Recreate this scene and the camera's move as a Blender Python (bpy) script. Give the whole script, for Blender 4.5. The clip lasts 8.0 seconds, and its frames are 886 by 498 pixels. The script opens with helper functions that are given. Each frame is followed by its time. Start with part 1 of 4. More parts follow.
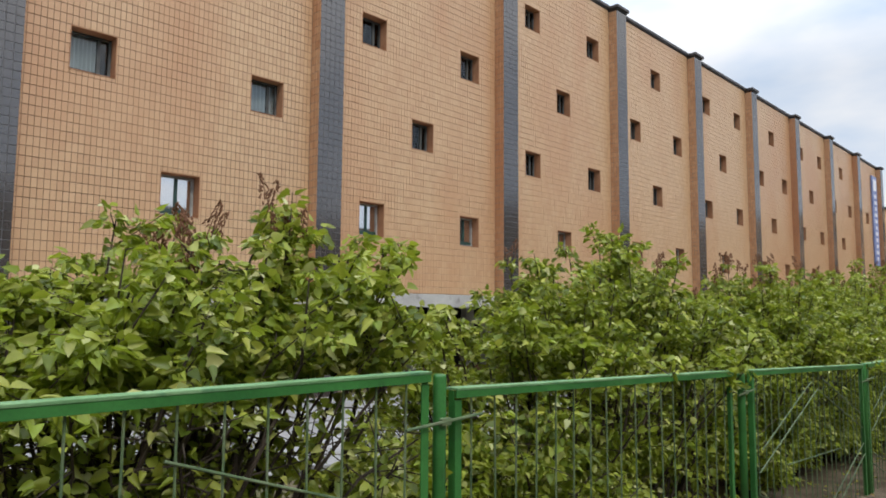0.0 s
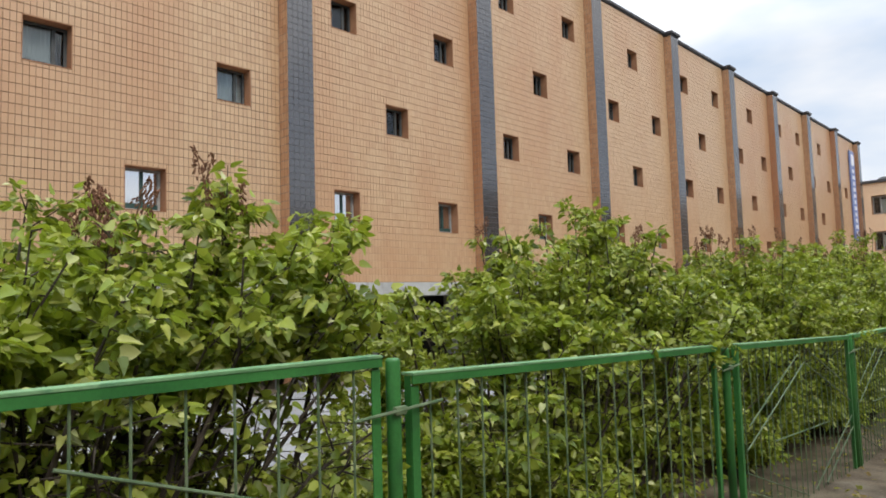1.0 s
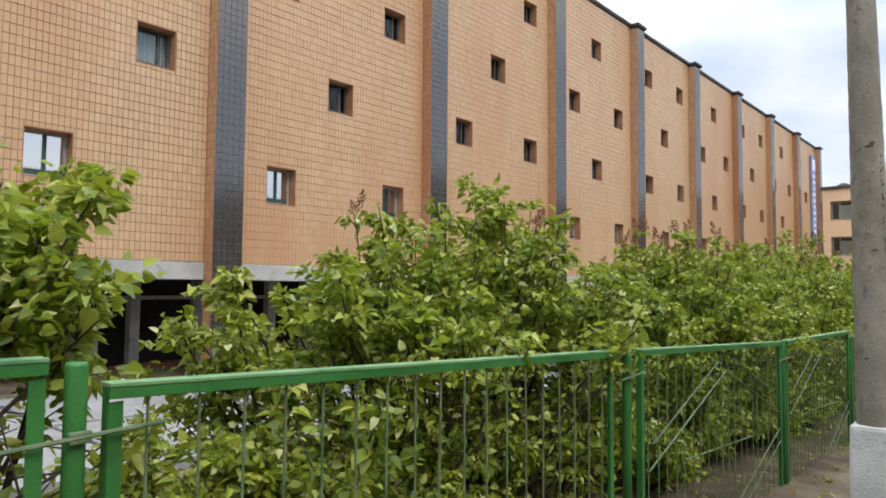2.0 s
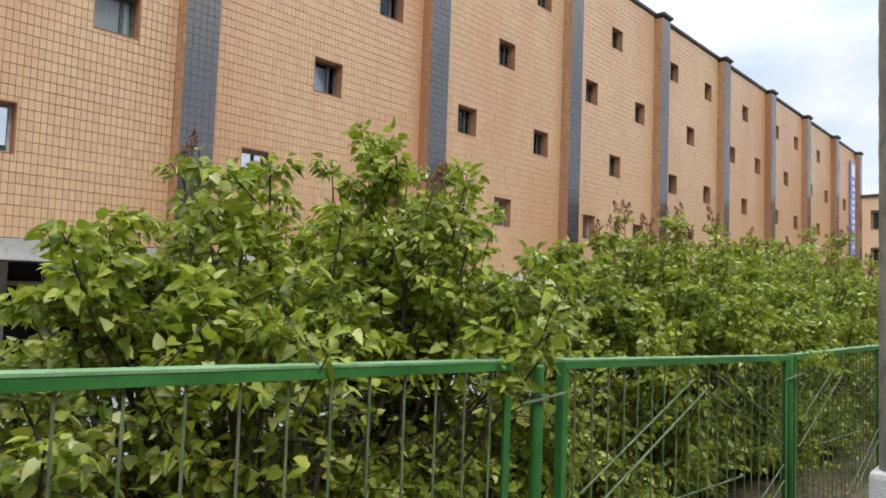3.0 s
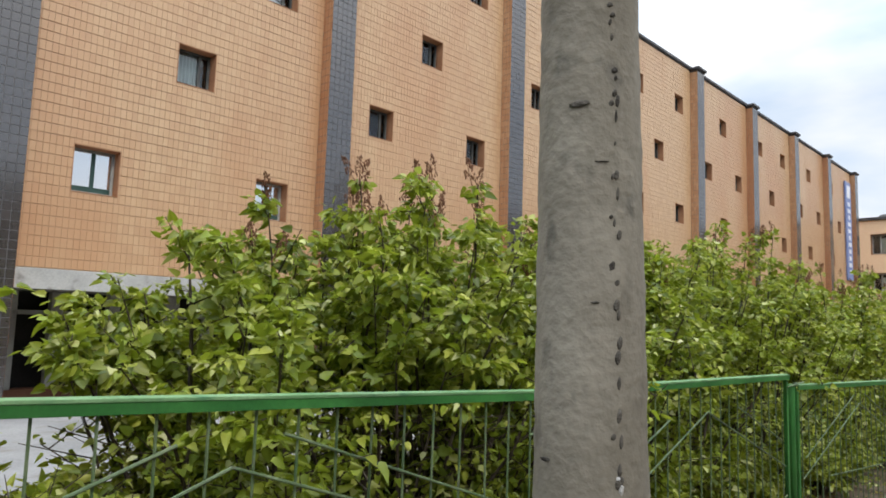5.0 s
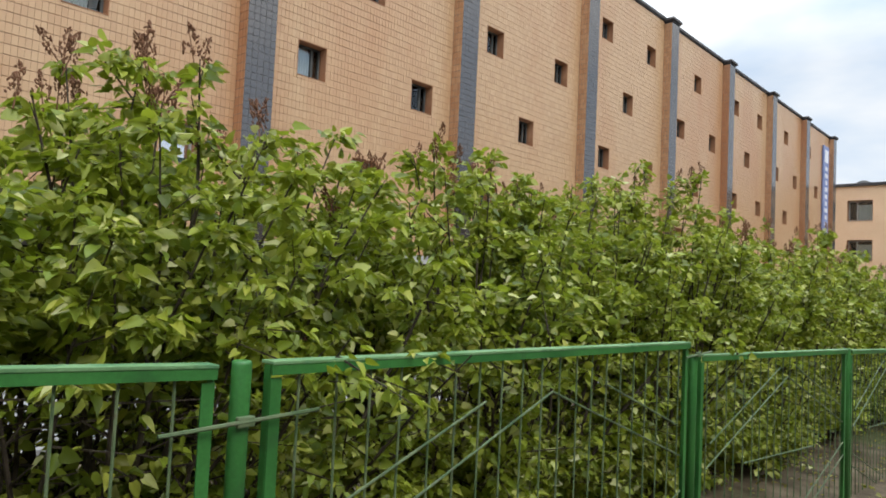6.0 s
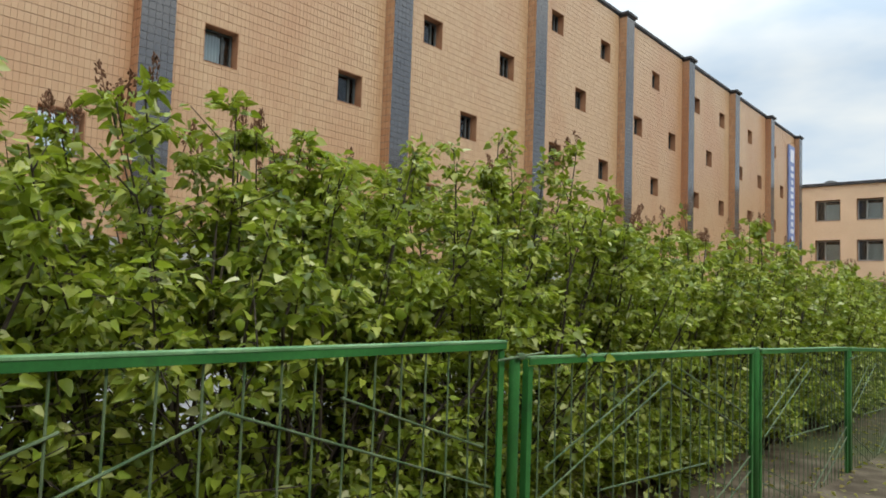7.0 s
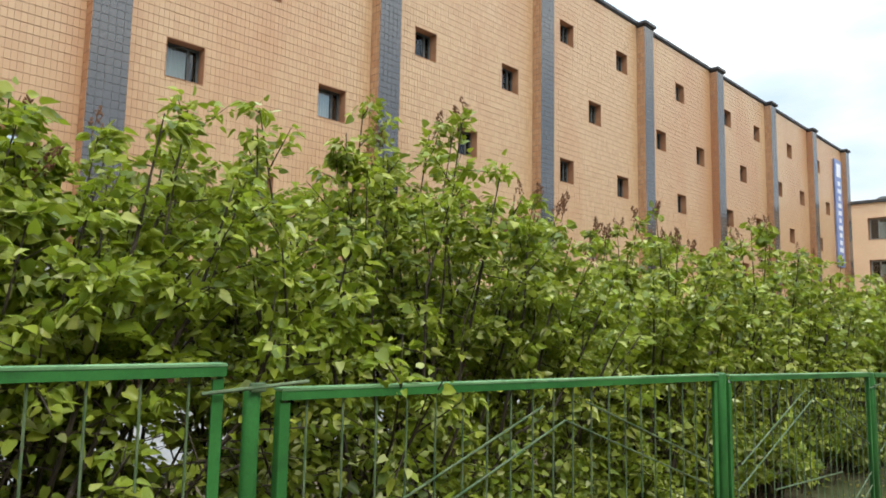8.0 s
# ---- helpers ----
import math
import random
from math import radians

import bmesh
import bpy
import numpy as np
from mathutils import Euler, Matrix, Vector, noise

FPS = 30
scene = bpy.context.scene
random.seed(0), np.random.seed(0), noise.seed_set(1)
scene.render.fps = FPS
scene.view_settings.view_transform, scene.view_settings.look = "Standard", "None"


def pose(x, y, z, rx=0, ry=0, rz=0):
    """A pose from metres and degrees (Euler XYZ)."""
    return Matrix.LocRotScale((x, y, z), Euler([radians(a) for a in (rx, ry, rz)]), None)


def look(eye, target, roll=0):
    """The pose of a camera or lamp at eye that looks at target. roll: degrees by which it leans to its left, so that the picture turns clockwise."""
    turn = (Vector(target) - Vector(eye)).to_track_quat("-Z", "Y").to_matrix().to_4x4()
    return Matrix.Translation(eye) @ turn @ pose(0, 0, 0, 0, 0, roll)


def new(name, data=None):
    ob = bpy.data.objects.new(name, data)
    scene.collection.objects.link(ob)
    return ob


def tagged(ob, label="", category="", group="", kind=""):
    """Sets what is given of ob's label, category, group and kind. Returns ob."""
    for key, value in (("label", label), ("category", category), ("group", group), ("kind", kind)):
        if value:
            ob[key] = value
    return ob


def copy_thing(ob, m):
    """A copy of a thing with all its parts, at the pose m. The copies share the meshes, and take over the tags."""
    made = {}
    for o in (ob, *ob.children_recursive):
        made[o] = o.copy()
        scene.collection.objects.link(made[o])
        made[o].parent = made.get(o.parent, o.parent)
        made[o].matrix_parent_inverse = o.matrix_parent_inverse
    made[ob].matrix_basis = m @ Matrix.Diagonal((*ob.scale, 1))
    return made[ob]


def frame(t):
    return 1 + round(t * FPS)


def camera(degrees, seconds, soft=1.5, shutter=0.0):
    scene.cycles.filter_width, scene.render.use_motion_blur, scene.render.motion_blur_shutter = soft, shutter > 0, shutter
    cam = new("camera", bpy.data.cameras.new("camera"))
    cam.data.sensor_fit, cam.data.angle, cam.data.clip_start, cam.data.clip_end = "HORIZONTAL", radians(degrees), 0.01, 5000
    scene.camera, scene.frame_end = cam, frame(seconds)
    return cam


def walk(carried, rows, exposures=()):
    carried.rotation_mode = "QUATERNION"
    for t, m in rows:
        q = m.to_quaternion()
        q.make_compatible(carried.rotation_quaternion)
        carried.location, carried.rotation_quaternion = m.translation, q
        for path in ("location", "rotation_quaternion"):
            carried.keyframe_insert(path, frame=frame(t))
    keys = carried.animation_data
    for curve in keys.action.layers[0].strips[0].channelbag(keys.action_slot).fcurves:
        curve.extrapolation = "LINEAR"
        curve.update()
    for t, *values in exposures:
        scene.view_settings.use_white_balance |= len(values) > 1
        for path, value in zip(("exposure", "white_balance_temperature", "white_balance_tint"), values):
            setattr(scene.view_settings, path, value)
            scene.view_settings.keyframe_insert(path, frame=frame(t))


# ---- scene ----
cam = camera(66.4, 8.0, soft=1.75)
PATH = [
    (0, (1.491, -1.239, 1.713), (0.085, 0.172, 1.891), 0.4),
    (0.5, (1.43, -1.152, 1.694), (0.031, 0.265, 1.869), -0.6),
    (1, (1.38, -0.938, 1.659), (0.004, 0.506, 1.807), -1.7),
    (1.5, (1.41, -0.493, 1.667), (0.092, 1.009, 1.773), -0.6),
    (2.8, (1.188, 1.2, 1.571), (-0.16, 2.672, 1.7), 2.4),
    (3, (1.17, 1.534, 1.56), (-0.208, 2.979, 1.68), 2.1),
    (3.5, (1.282, 2.172, 1.557), (-0.148, 3.555, 1.762), 2.8),
    (4, (1.303, 2.942, 1.517), (-0.106, 4.35, 1.693), 2.0),
    (4.5, (1.361, 3.774, 1.502), (-0.017, 5.208, 1.716), 1.2),
    (5.8, (1.232, 5.920, 1.360), (-0.191, 7.310, 1.564), 2.8),
    (6, (1.280, 6.207, 1.413), (-0.085, 7.664, 1.517), 2.7),
    (6.5, (1.413, 6.880, 1.416), (0.074, 8.361, 1.530), 3.3),
    (7, (1.493, 7.719, 1.351), (0.166, 9.210, 1.477), 2.0),
    (7.5, (1.543, 8.513, 1.324), (0.129, 9.917, 1.485), 3.6),
    (8, (1.578, 9.416, 1.267), (0.157, 10.806, 1.481), 1.1),
]
EXPOSURES = [(0, -0.2, 6500, 10), (1.5, -0.02, 6500, 10), (3, 0.02, 6500, 10), (4.5, 0.03, 6500, 9), (5.8, -0.05, 6500, 9), (6, -0.05, 6500, 8), (6.5, 0.19, 6500, 2), (7, -0.19, 6500, 4), (7.5, 0.29, 6500, 2), (8, 0.19, 6500, 4)]
walk(cam, [(t, look(eye, target, roll)) for t, eye, target, roll in PATH], EXPOSURES)

# ---- world, sun and exposure ----
world = bpy.data.worlds.new("overcast_sky")
scene.world = world
world.use_nodes = True
wn, wl = world.node_tree.nodes, world.node_tree.links
wn.clear()
w_out = wn.new("ShaderNodeOutputWorld")
w_bg = wn.new("ShaderNodeBackground")
w_bg.inputs["Strength"].default_value = 0.14
w_sky = wn.new("ShaderNodeTexSky")
w_sky.sky_type = "NISHITA"
w_sky.sun_disc = False
w_sky.sun_elevation, w_sky.sun_rotation = radians(48), radians(75)
w_tc = wn.new("ShaderNodeTexCoord")
w_map = wn.new("ShaderNodeMapping")
w_map.inputs["Scale"].default_value = (1.0, 1.0, 2.6)
w_noise = wn.new("ShaderNodeTexNoise")
w_noise.inputs["Scale"].default_value, w_noise.inputs["Detail"].default_value = 2.6, 5.0
w_ramp = wn.new("ShaderNodeValToRGB")
w_ramp.color_ramp.elements[0].position, w_ramp.color_ramp.elements[0].color = 0.42, (5.0, 5.9, 7.2, 1)
w_ramp.color_ramp.elements[1].position, w_ramp.color_ramp.elements[1].color = 0.60, (7.6, 7.7, 7.9, 1)
w_sep = wn.new("ShaderNodeSeparateXYZ")
w_zen = wn.new("ShaderNodeMapRange")          # an overcast sky is about twice as bright overhead
w_zen.inputs["From Min"].default_value, w_zen.inputs["From Max"].default_value = 0.3, 0.95
w_zen.inputs["To Min"].default_value, w_zen.inputs["To Max"].default_value = 1.0, 3.3
w_mul = wn.new("ShaderNodeVectorMath")
w_mul.operation = "SCALE"
w_mix = wn.new("ShaderNodeMix")
w_mix.data_type = "RGBA"
w_mix.inputs["Factor"].default_value = 0.9
wl.new(w_tc.outputs["Generated"], w_map.inputs["Vector"])
wl.new(w_map.outputs["Vector"], w_noise.inputs["Vector"])
wl.new(w_noise.outputs["Fac"], w_ramp.inputs["Fac"])
wl.new(w_tc.outputs["Generated"], w_sep.inputs["Vector"])
wl.new(w_sep.outputs["Z"], w_zen.inputs["Value"])
wl.new(w_ramp.outputs["Color"], w_mul.inputs["Vector"])
wl.new(w_zen.outputs["Result"], w_mul.inputs["Scale"])
wl.new(w_sky.outputs["Color"], w_mix.inputs["A"])
wl.new(w_mul.outputs["Vector"], w_mix.inputs["B"])
wl.new(w_mix.outputs["Result"], w_bg.inputs["Color"])
wl.new(w_bg.outputs["Background"], w_out.inputs["Surface"])

sun_data = bpy.data.lights.new("sun", "SUN")
sun_data.energy, sun_data.angle, sun_data.color = 1.5, radians(14), (1.0, 0.94, 0.86)
sun = new("sun", sun_data)
sun.matrix_world = look((0, 0, 0), (-0.66, 0.12, -0.75))


# ---- materials ----
def material(name, rough=0.7, metal=0.0, spec=0.5):
    m = bpy.data.materials.new(name)
    m.use_nodes = True
    b = m.node_tree.nodes["Principled BSDF"]
    b.inputs["Roughness"].default_value, b.inputs["Metallic"].default_value = rough, metal
    b.inputs["Specular IOR Level"].default_value = spec
    return m, m.node_tree.nodes, m.node_tree.links, b


def ramp(nodes, stops):
    r = nodes.new("ShaderNodeValToRGB")
    e = r.color_ramp.elements
    while len(e) < len(stops):
        e.new(0.5)
    for q, (at, c) in zip(e, stops):
        q.position, q.color = at, (*c, 1)
    return r


def noise_at(nodes, links, scale, detail=4.0, stretch=(1, 1, 1)):
    tc, mp, nz = nodes.new("ShaderNodeTexCoord"), nodes.new("ShaderNodeMapping"), nodes.new("ShaderNodeTexNoise")
    mp.inputs["Scale"].default_value = stretch
    nz.inputs["Scale"].default_value, nz.inputs["Detail"].default_value = scale, detail
    links.new(tc.outputs["Object"], mp.inputs["Vector"])
    links.new(mp.outputs["Vector"], nz.inputs["Vector"])
    return nz


def blend(nodes, links, a, b, fac, how="MIX"):
    mx = nodes.new("ShaderNodeMix")
    mx.data_type, mx.blend_type = "RGBA", how
    for key, v in (("A", a), ("B", b), ("Factor", fac)):
        if isinstance(v, (int, float)):
            mx.inputs[key].default_value = v
        elif isinstance(v, tuple):
            mx.inputs[key].default_value = (*v, 1)
        else:
            links.new(v, mx.inputs[key])
    return mx.outputs["Result"]


def bumped(nodes, links, b, height, strength=0.3, distance=0.01):
    bp = nodes.new("ShaderNodeBump")
    bp.inputs["Strength"].default_value, bp.inputs["Distance"].default_value = strength, distance
    links.new(height, bp.inputs["Height"])
    links.new(bp.outputs["Normal"], b.inputs["Normal"])


def varied(name, dark, light, scale, rough=0.7, spec=0.4, fine=60.0, bump=0.25, stretch=(1, 1, 1), dirt=None, metal=0.0, low=0.35, high=0.65, distance=0.01):
    """Colour that wanders between two tones at a large scale, with fine grain and relief."""
    m, n, l, b = material(name, rough, metal, spec)
    big, small = noise_at(n, l, scale, 5, stretch), noise_at(n, l, fine, 3)
    rc = ramp(n, ((low, dark), (high, light)))
    l.new(big.outputs["Fac"], rc.inputs["Fac"])
    col = blend(n, l, rc.outputs["Color"], small.outputs["Fac"], 0.25, "OVERLAY")
    if dirt:
        spots = noise_at(n, l, scale * 3.1, 6, stretch)
        rs = ramp(n, ((0.58, (0, 0, 0)), (0.72, (1, 1, 1))))
        l.new(spots.outputs["Fac"], rs.inputs["Fac"])
        col = blend(n, l, col, dirt, rs.outputs["Color"])
    l.new(col, b.inputs["Base Color"])
    bumped(n, l, b, small.outputs["Fac"], bump, distance)
    return m


def tile_material(name, tones, rough, spec, stain, single=False, stain_mix=0.7, stretch=(1, 1, 0.35)):
    """Fired tiles: each takes its own tone, and soft stains wander over all of them."""
    m, n, l, b = material(name, rough, 0, spec)
    src = n.new("ShaderNodeObjectInfo" if single else "ShaderNodeNewGeometry")
    out = src.outputs["Random" if single else "Random Per Island"]
    rc = ramp(n, tones)
    l.new(out, rc.inputs["Fac"])
    tc = n.new("ShaderNodeNewGeometry")
    mp, nz = n.new("ShaderNodeMapping"), n.new("ShaderNodeTexNoise")
    mp.inputs["Scale"].default_value = stretch
    nz.inputs["Scale"].default_value, nz.inputs["Detail"].default_value = 0.45, 5
    l.new(tc.outputs["Position"], mp.inputs["Vector"])
    l.new(mp.outputs["Vector"], nz.inputs["Vector"])
    rs = ramp(n, ((0.42, (0, 0, 0)), (0.68, (stain_mix,) * 3)))
    l.new(nz.outputs["Fac"], rs.inputs["Fac"])
    col = blend(n, l, rc.outputs["Color"], stain, rs.outputs["Color"])
    fine = n.new("ShaderNodeTexNoise")
    fine.inputs["Scale"].default_value = 55
    l.new(tc.outputs["Position"], fine.inputs["Vector"])
    col = blend(n, l, col, fine.outputs["Fac"], 0.12, "OVERLAY")
    l.new(col, b.inputs["Base Color"])
    bumped(n, l, b, fine.outputs["Fac"], 0.12, 0.004)
    return m


ORANGE = ((0.0, (0.505, 0.318, 0.178)), (0.45, (0.535, 0.345, 0.193)), (1.0, (0.565, 0.372, 0.213)))
# flank tiles: redder by stain, and darker with the flanks' shade in the colour
FLANK_TONES = ((0.0, (0.43, 0.225, 0.115)), (0.5, (0.48, 0.27, 0.142)), (1.0, (0.53, 0.315, 0.175)))
SLATE = ((0.0, (0.046, 0.038, 0.034)), (0.6, (0.052, 0.043, 0.039)), (1.0, (0.060, 0.050, 0.046)))
M_TILE = tile_material("orange_tile", ORANGE, 0.4, 0.6, (0.475, 0.245, 0.120))
M_FLANK = tile_material("stained_shaded_flank_tile", FLANK_TONES, 0.55, 0.4, (0.40, 0.17, 0.075))
M_TILE_ONE = tile_material("orange_tile_single", ORANGE, 0.4, 0.6, (0.475, 0.245, 0.120), single=True)
M_SLATE = tile_material("dark_tile", SLATE, 0.14, 0.6, (0.065, 0.055, 0.052), stain_mix=0.3)
M_SLATE_ONE = tile_material("dark_tile_single", SLATE, 0.14, 0.6, (0.065, 0.055, 0.052), single=True, stain_mix=0.3)
for glazed in (M_SLATE, M_SLATE_ONE):
    glazed.node_tree.nodes["Principled BSDF"].inputs["IOR"].default_value = 1.95
M_JOINT = varied("orange_wall_joints", (0.075, 0.055, 0.040), (0.30, 0.19, 0.115), 0.55, 0.9, 0.2, 30)
M_JOINT_PALE = varied("pale_orange_wall_joints", (0.21, 0.128, 0.075), (0.50, 0.32, 0.185), 0.5, 0.9, 0.2, 30)
M_JOINT_FLUSH = varied("flush_orange_wall_joints", (0.38, 0.235, 0.135), (0.54, 0.35, 0.205), 0.5, 0.9, 0.2, 30)
M_JOINT_DARK = varied("grey_pier_joints", (0.105, 0.100, 0.100), (0.150, 0.145, 0.147), 1.5, 0.35, 0.6, 30)
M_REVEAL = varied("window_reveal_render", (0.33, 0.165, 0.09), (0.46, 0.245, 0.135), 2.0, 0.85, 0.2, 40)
M_CONC = varied("grey_concrete_beam", (0.34, 0.33, 0.31), (0.46, 0.45, 0.42), 1.4, 0.85, 0.3, 45, dirt=(0.25, 0.24, 0.22))
M_POLE = varied("pole_concrete", (0.178, 0.158, 0.124), (0.268, 0.242, 0.196), 5.0, 0.9, 0.3, 40, 0.8, stretch=(1, 1, 0.6), dirt=(0.14, 0.128, 0.106), distance=0.006)
M_BASE = varied("pole_base_concrete", (0.45, 0.44, 0.42), (0.62, 0.61, 0.59), 3.0, 0.9, 0.2, 60, 0.5, dirt=(0.33, 0.32, 0.30))
M_CHIP = varied("chipped_dark_concrete", (0.05, 0.045, 0.04), (0.11, 0.10, 0.085), 12.0, 0.95, 0.1, 90, 0.6)
M_COPE = varied("dark_metal_coping", (0.030, 0.028, 0.030), (0.065, 0.058, 0.056), 2.0, 0.55, 0.4, 50)
M_ROOF = varied("grey_roofing_felt", (0.07, 0.07, 0.07), (0.12, 0.12, 0.115), 0.7, 0.95, 0.2, 30)
M_GREEN = varied("green_paint", (0.024, 0.122, 0.026), (0.044, 0.185, 0.040), 2.4, 0.42, 0.5, 80, 0.18, dirt=(0.028, 0.10, 0.028), distance=0.003)
M_ROD = varied("worn_green_rod", (0.055, 0.105, 0.042), (0.15, 0.195, 0.10), 9.0, 0.5, 0.5, 90, 0.2, dirt=(0.13, 0.12, 0.08), distance=0.002)
M_PALE_GREEN = varied("pale_green_paint", (0.11, 0.235, 0.095), (0.20, 0.34, 0.165), 3.0, 0.6, 0.4, 80, 0.2, dirt=(0.07, 0.19, 0.085), distance=0.002)
M_FRAME = varied("weathered_window_frame", (0.05, 0.055, 0.055), (0.10, 0.105, 0.10), 5.0, 0.6, 0.4, 60)
M_FRAME_GREEN = varied("dark_green_window_frame", (0.012, 0.045, 0.038), (0.03, 0.075, 0.06), 5.0, 0.5, 0.5, 60)
M_FRAME_PALE = varied("pale_window_frame", (0.28, 0.28, 0.26), (0.42, 0.42, 0.39), 5.0, 0.55, 0.4, 60)
M_CURTAIN = varied("white_curtain", (0.74, 0.74, 0.71), (0.88, 0.88, 0.86), 3.0, 0.9, 0.1, 90, 0.4, stretch=(1, 6, 0.3))
M_BLIND = varied("grey_blind", (0.66, 0.72, 0.74), (0.80, 0.84, 0.86), 2.0, 0.8, 0.3, 60, stretch=(1, 3, 0.6))
M_YARD = varied("dull_brown_render", (0.09, 0.085, 0.07), (0.14, 0.13, 0.105), 0.5, 0.9, 0.2, 20)
# near-black: the darkness of unlit rooms is put into this colour
M_DARK = varied("painted_unlit_interior", (0.016, 0.015, 0.014), (0.035, 0.032, 0.03), 1.0, 0.9, 0.2, 20)
M_BRICK = varied("red_brown_plinth", (0.13, 0.055, 0.035), (0.21, 0.095, 0.06), 1.5, 0.85, 0.2, 30)
M_PAVE = varied("pale_paving", (0.22, 0.22, 0.215), (0.32, 0.32, 0.315), 0.9, 0.9, 0.2, 25, dirt=(0.22, 0.205, 0.18))
M_FAR = varied("peach_far_render", (0.70, 0.475, 0.30), (0.78, 0.54, 0.35), 0.4, 0.85, 0.2, 12)
M_SIGN = varied("blue_sign_face", (0.16, 0.21, 0.42), (0.24, 0.29, 0.50), 1.0, 0.5, 0.4, 20)
M_WHITE = varied("white_sign_bars", (0.70, 0.71, 0.74), (0.82, 0.82, 0.84), 1.0, 0.5, 0.4, 20)
M_BARK = varied("lilac_bark", (0.035, 0.027, 0.020), (0.095, 0.075, 0.058), 14.0, 0.9, 0.2, 90, 0.5, stretch=(1, 1, 0.3))
M_SEED = varied("dry_seed_husk", (0.11, 0.048, 0.026), (0.23, 0.115, 0.065), 30.0, 0.85, 0.2, 120)


def soil():
    m, n, l, b = material("bare_soil_with_moss", 0.95, 0, 0.15)
    big, mid, small = noise_at(n, l, 0.35, 6), noise_at(n, l, 2.6, 6), noise_at(n, l, 38, 4)
    rc = ramp(n, ((0.35, (0.080, 0.061, 0.040)), (0.6, (0.165, 0.130, 0.088)), (0.75, (0.225, 0.187, 0.134))))
    l.new(mid.outputs["Fac"], rc.inputs["Fac"])
    rg = ramp(n, ((0.5, (0, 0, 0)), (0.64, (0.75, 0.75, 0.75))))
    l.new(big.outputs["Fac"], rg.inputs["Fac"])
    col = blend(n, l, rc.outputs["Color"], (0.065, 0.085, 0.026), rg.outputs["Color"])
    col = blend(n, l, col, small.outputs["Fac"], 0.4, "OVERLAY")
    l.new(col, b.inputs["Base Color"])
    bumped(n, l, b, small.outputs["Fac"], 0.6, 0.03)
    return m


def leaf_material(name, tones, shine=0.38):
    m, n, l, b = material(name, shine, 0, 0.34)
    geo = n.new("ShaderNodeNewGeometry")
    rc = ramp(n, tones)
    l.new(geo.outputs["Random Per Island"], rc.inputs["Fac"])
    nz = n.new("ShaderNodeTexNoise")
    nz.inputs["Scale"].default_value, nz.inputs["Detail"].default_value = 1.5, 3
    l.new(geo.outputs["Position"], nz.inputs["Vector"])
    rp = ramp(n, ((0.35, (0, 0, 0)), (0.65, (0.55, 0.55, 0.55))))
    l.new(nz.outputs["Fac"], rp.inputs["Fac"])
    col = blend(n, l, rc.outputs["Color"], (0.26, 0.32, 0.024), rp.outputs["Color"])
    l.new(col, b.inputs["Base Color"])
    fine = n.new("ShaderNodeTexNoise")
    fine.inputs["Scale"].default_value = 70
    l.new(geo.outputs["Position"], fine.inputs["Vector"])
    bumped(n, l, b, fine.outputs["Fac"], 0.25, 0.006)
    tr, mx = n.new("ShaderNodeBsdfTranslucent"), n.new("ShaderNodeMixShader")
    mx.inputs["Fac"].default_value = 0.35
    l.new(blend(n, l, col, (0.44, 0.54, 0.03), 0.6), tr.inputs["Color"])
    l.new(b.outputs["BSDF"], mx.inputs[1])
    l.new(tr.outputs["BSDF"], mx.inputs[2])
    l.new(mx.outputs["Shader"], n["Material Output"].inputs["Surface"])
    return m


def glass(name="window_glass", ior=1.6):
    m, n, l, b = material(name, 0.03, 0, 0.5)
    tr, gl, mx, fr = n.new("ShaderNodeBsdfTransparent"), n.new("ShaderNodeBsdfGlossy"), n.new("ShaderNodeMixShader"), n.new("ShaderNodeFresnel")
    tr.inputs["Color"].default_value, gl.inputs["Roughness"].default_value = (0.86, 0.90, 0.90, 1), 0.04
    fr.inputs["IOR"].default_value = ior
    l.new(fr.outputs["Fac"], mx.inputs["Fac"])
    l.new(tr.outputs["BSDF"], mx.inputs[1])
    l.new(gl.outputs["BSDF"], mx.inputs[2])
    l.new(mx.outputs["Shader"], n["Material Output"].inputs["Surface"])
    n.remove(b)
    return m


M_SOIL, M_GLASS, M_FILM = soil(), glass(), glass("mirror_film_glass", 25.0)
GREENS = ((0.0, (0.040, 0.066, 0.012)), (0.24, (0.100, 0.145, 0.022)), (0.42, (0.225, 0.222, 0.036)), (0.58, (0.205, 0.285, 0.036)), (0.76, (0.365, 0.405, 0.060)), (0.86, (0.48, 0.48, 0.09)), (0.94, (0.58, 0.58, 0.23)), (1.0, (0.66, 0.64, 0.38)))
M_LEAF = leaf_material("lilac_leaf", GREENS)
M_LITTER = leaf_material("fallen_leaf", ((0.0, (0.16, 0.09, 0.04)), (0.6, (0.27, 0.18, 0.07)), (1.0, (0.40, 0.33, 0.22))), 0.8)


# ---- building blocks ----
def part(name, bm, mat, parent=None, label=""):
    """Links a bmesh as one mesh object, under a thing or a part."""
    me = bpy.data.meshes.new(name)
    bm.to_mesh(me)
    bm.free()
    me.materials.append(mat)
    ob = new(name, me)
    ob.parent = parent
    return tagged(ob, label)


def sheet(name, verts, faces, mat, parent=None, smooth=False):
    me = bpy.data.meshes.new(name)
    me.from_pydata(verts, [], faces)
    me.materials.append(mat)
    if smooth:
        me.shade_smooth()
    ob = new(name, me)
    ob.parent = parent
    return ob


def thing(name, at, label, category, group="", kind=""):
    ob = new(name)
    ob.location = at
    ob.empty_display_size = 0.2
    return tagged(ob, label, category, group, kind)


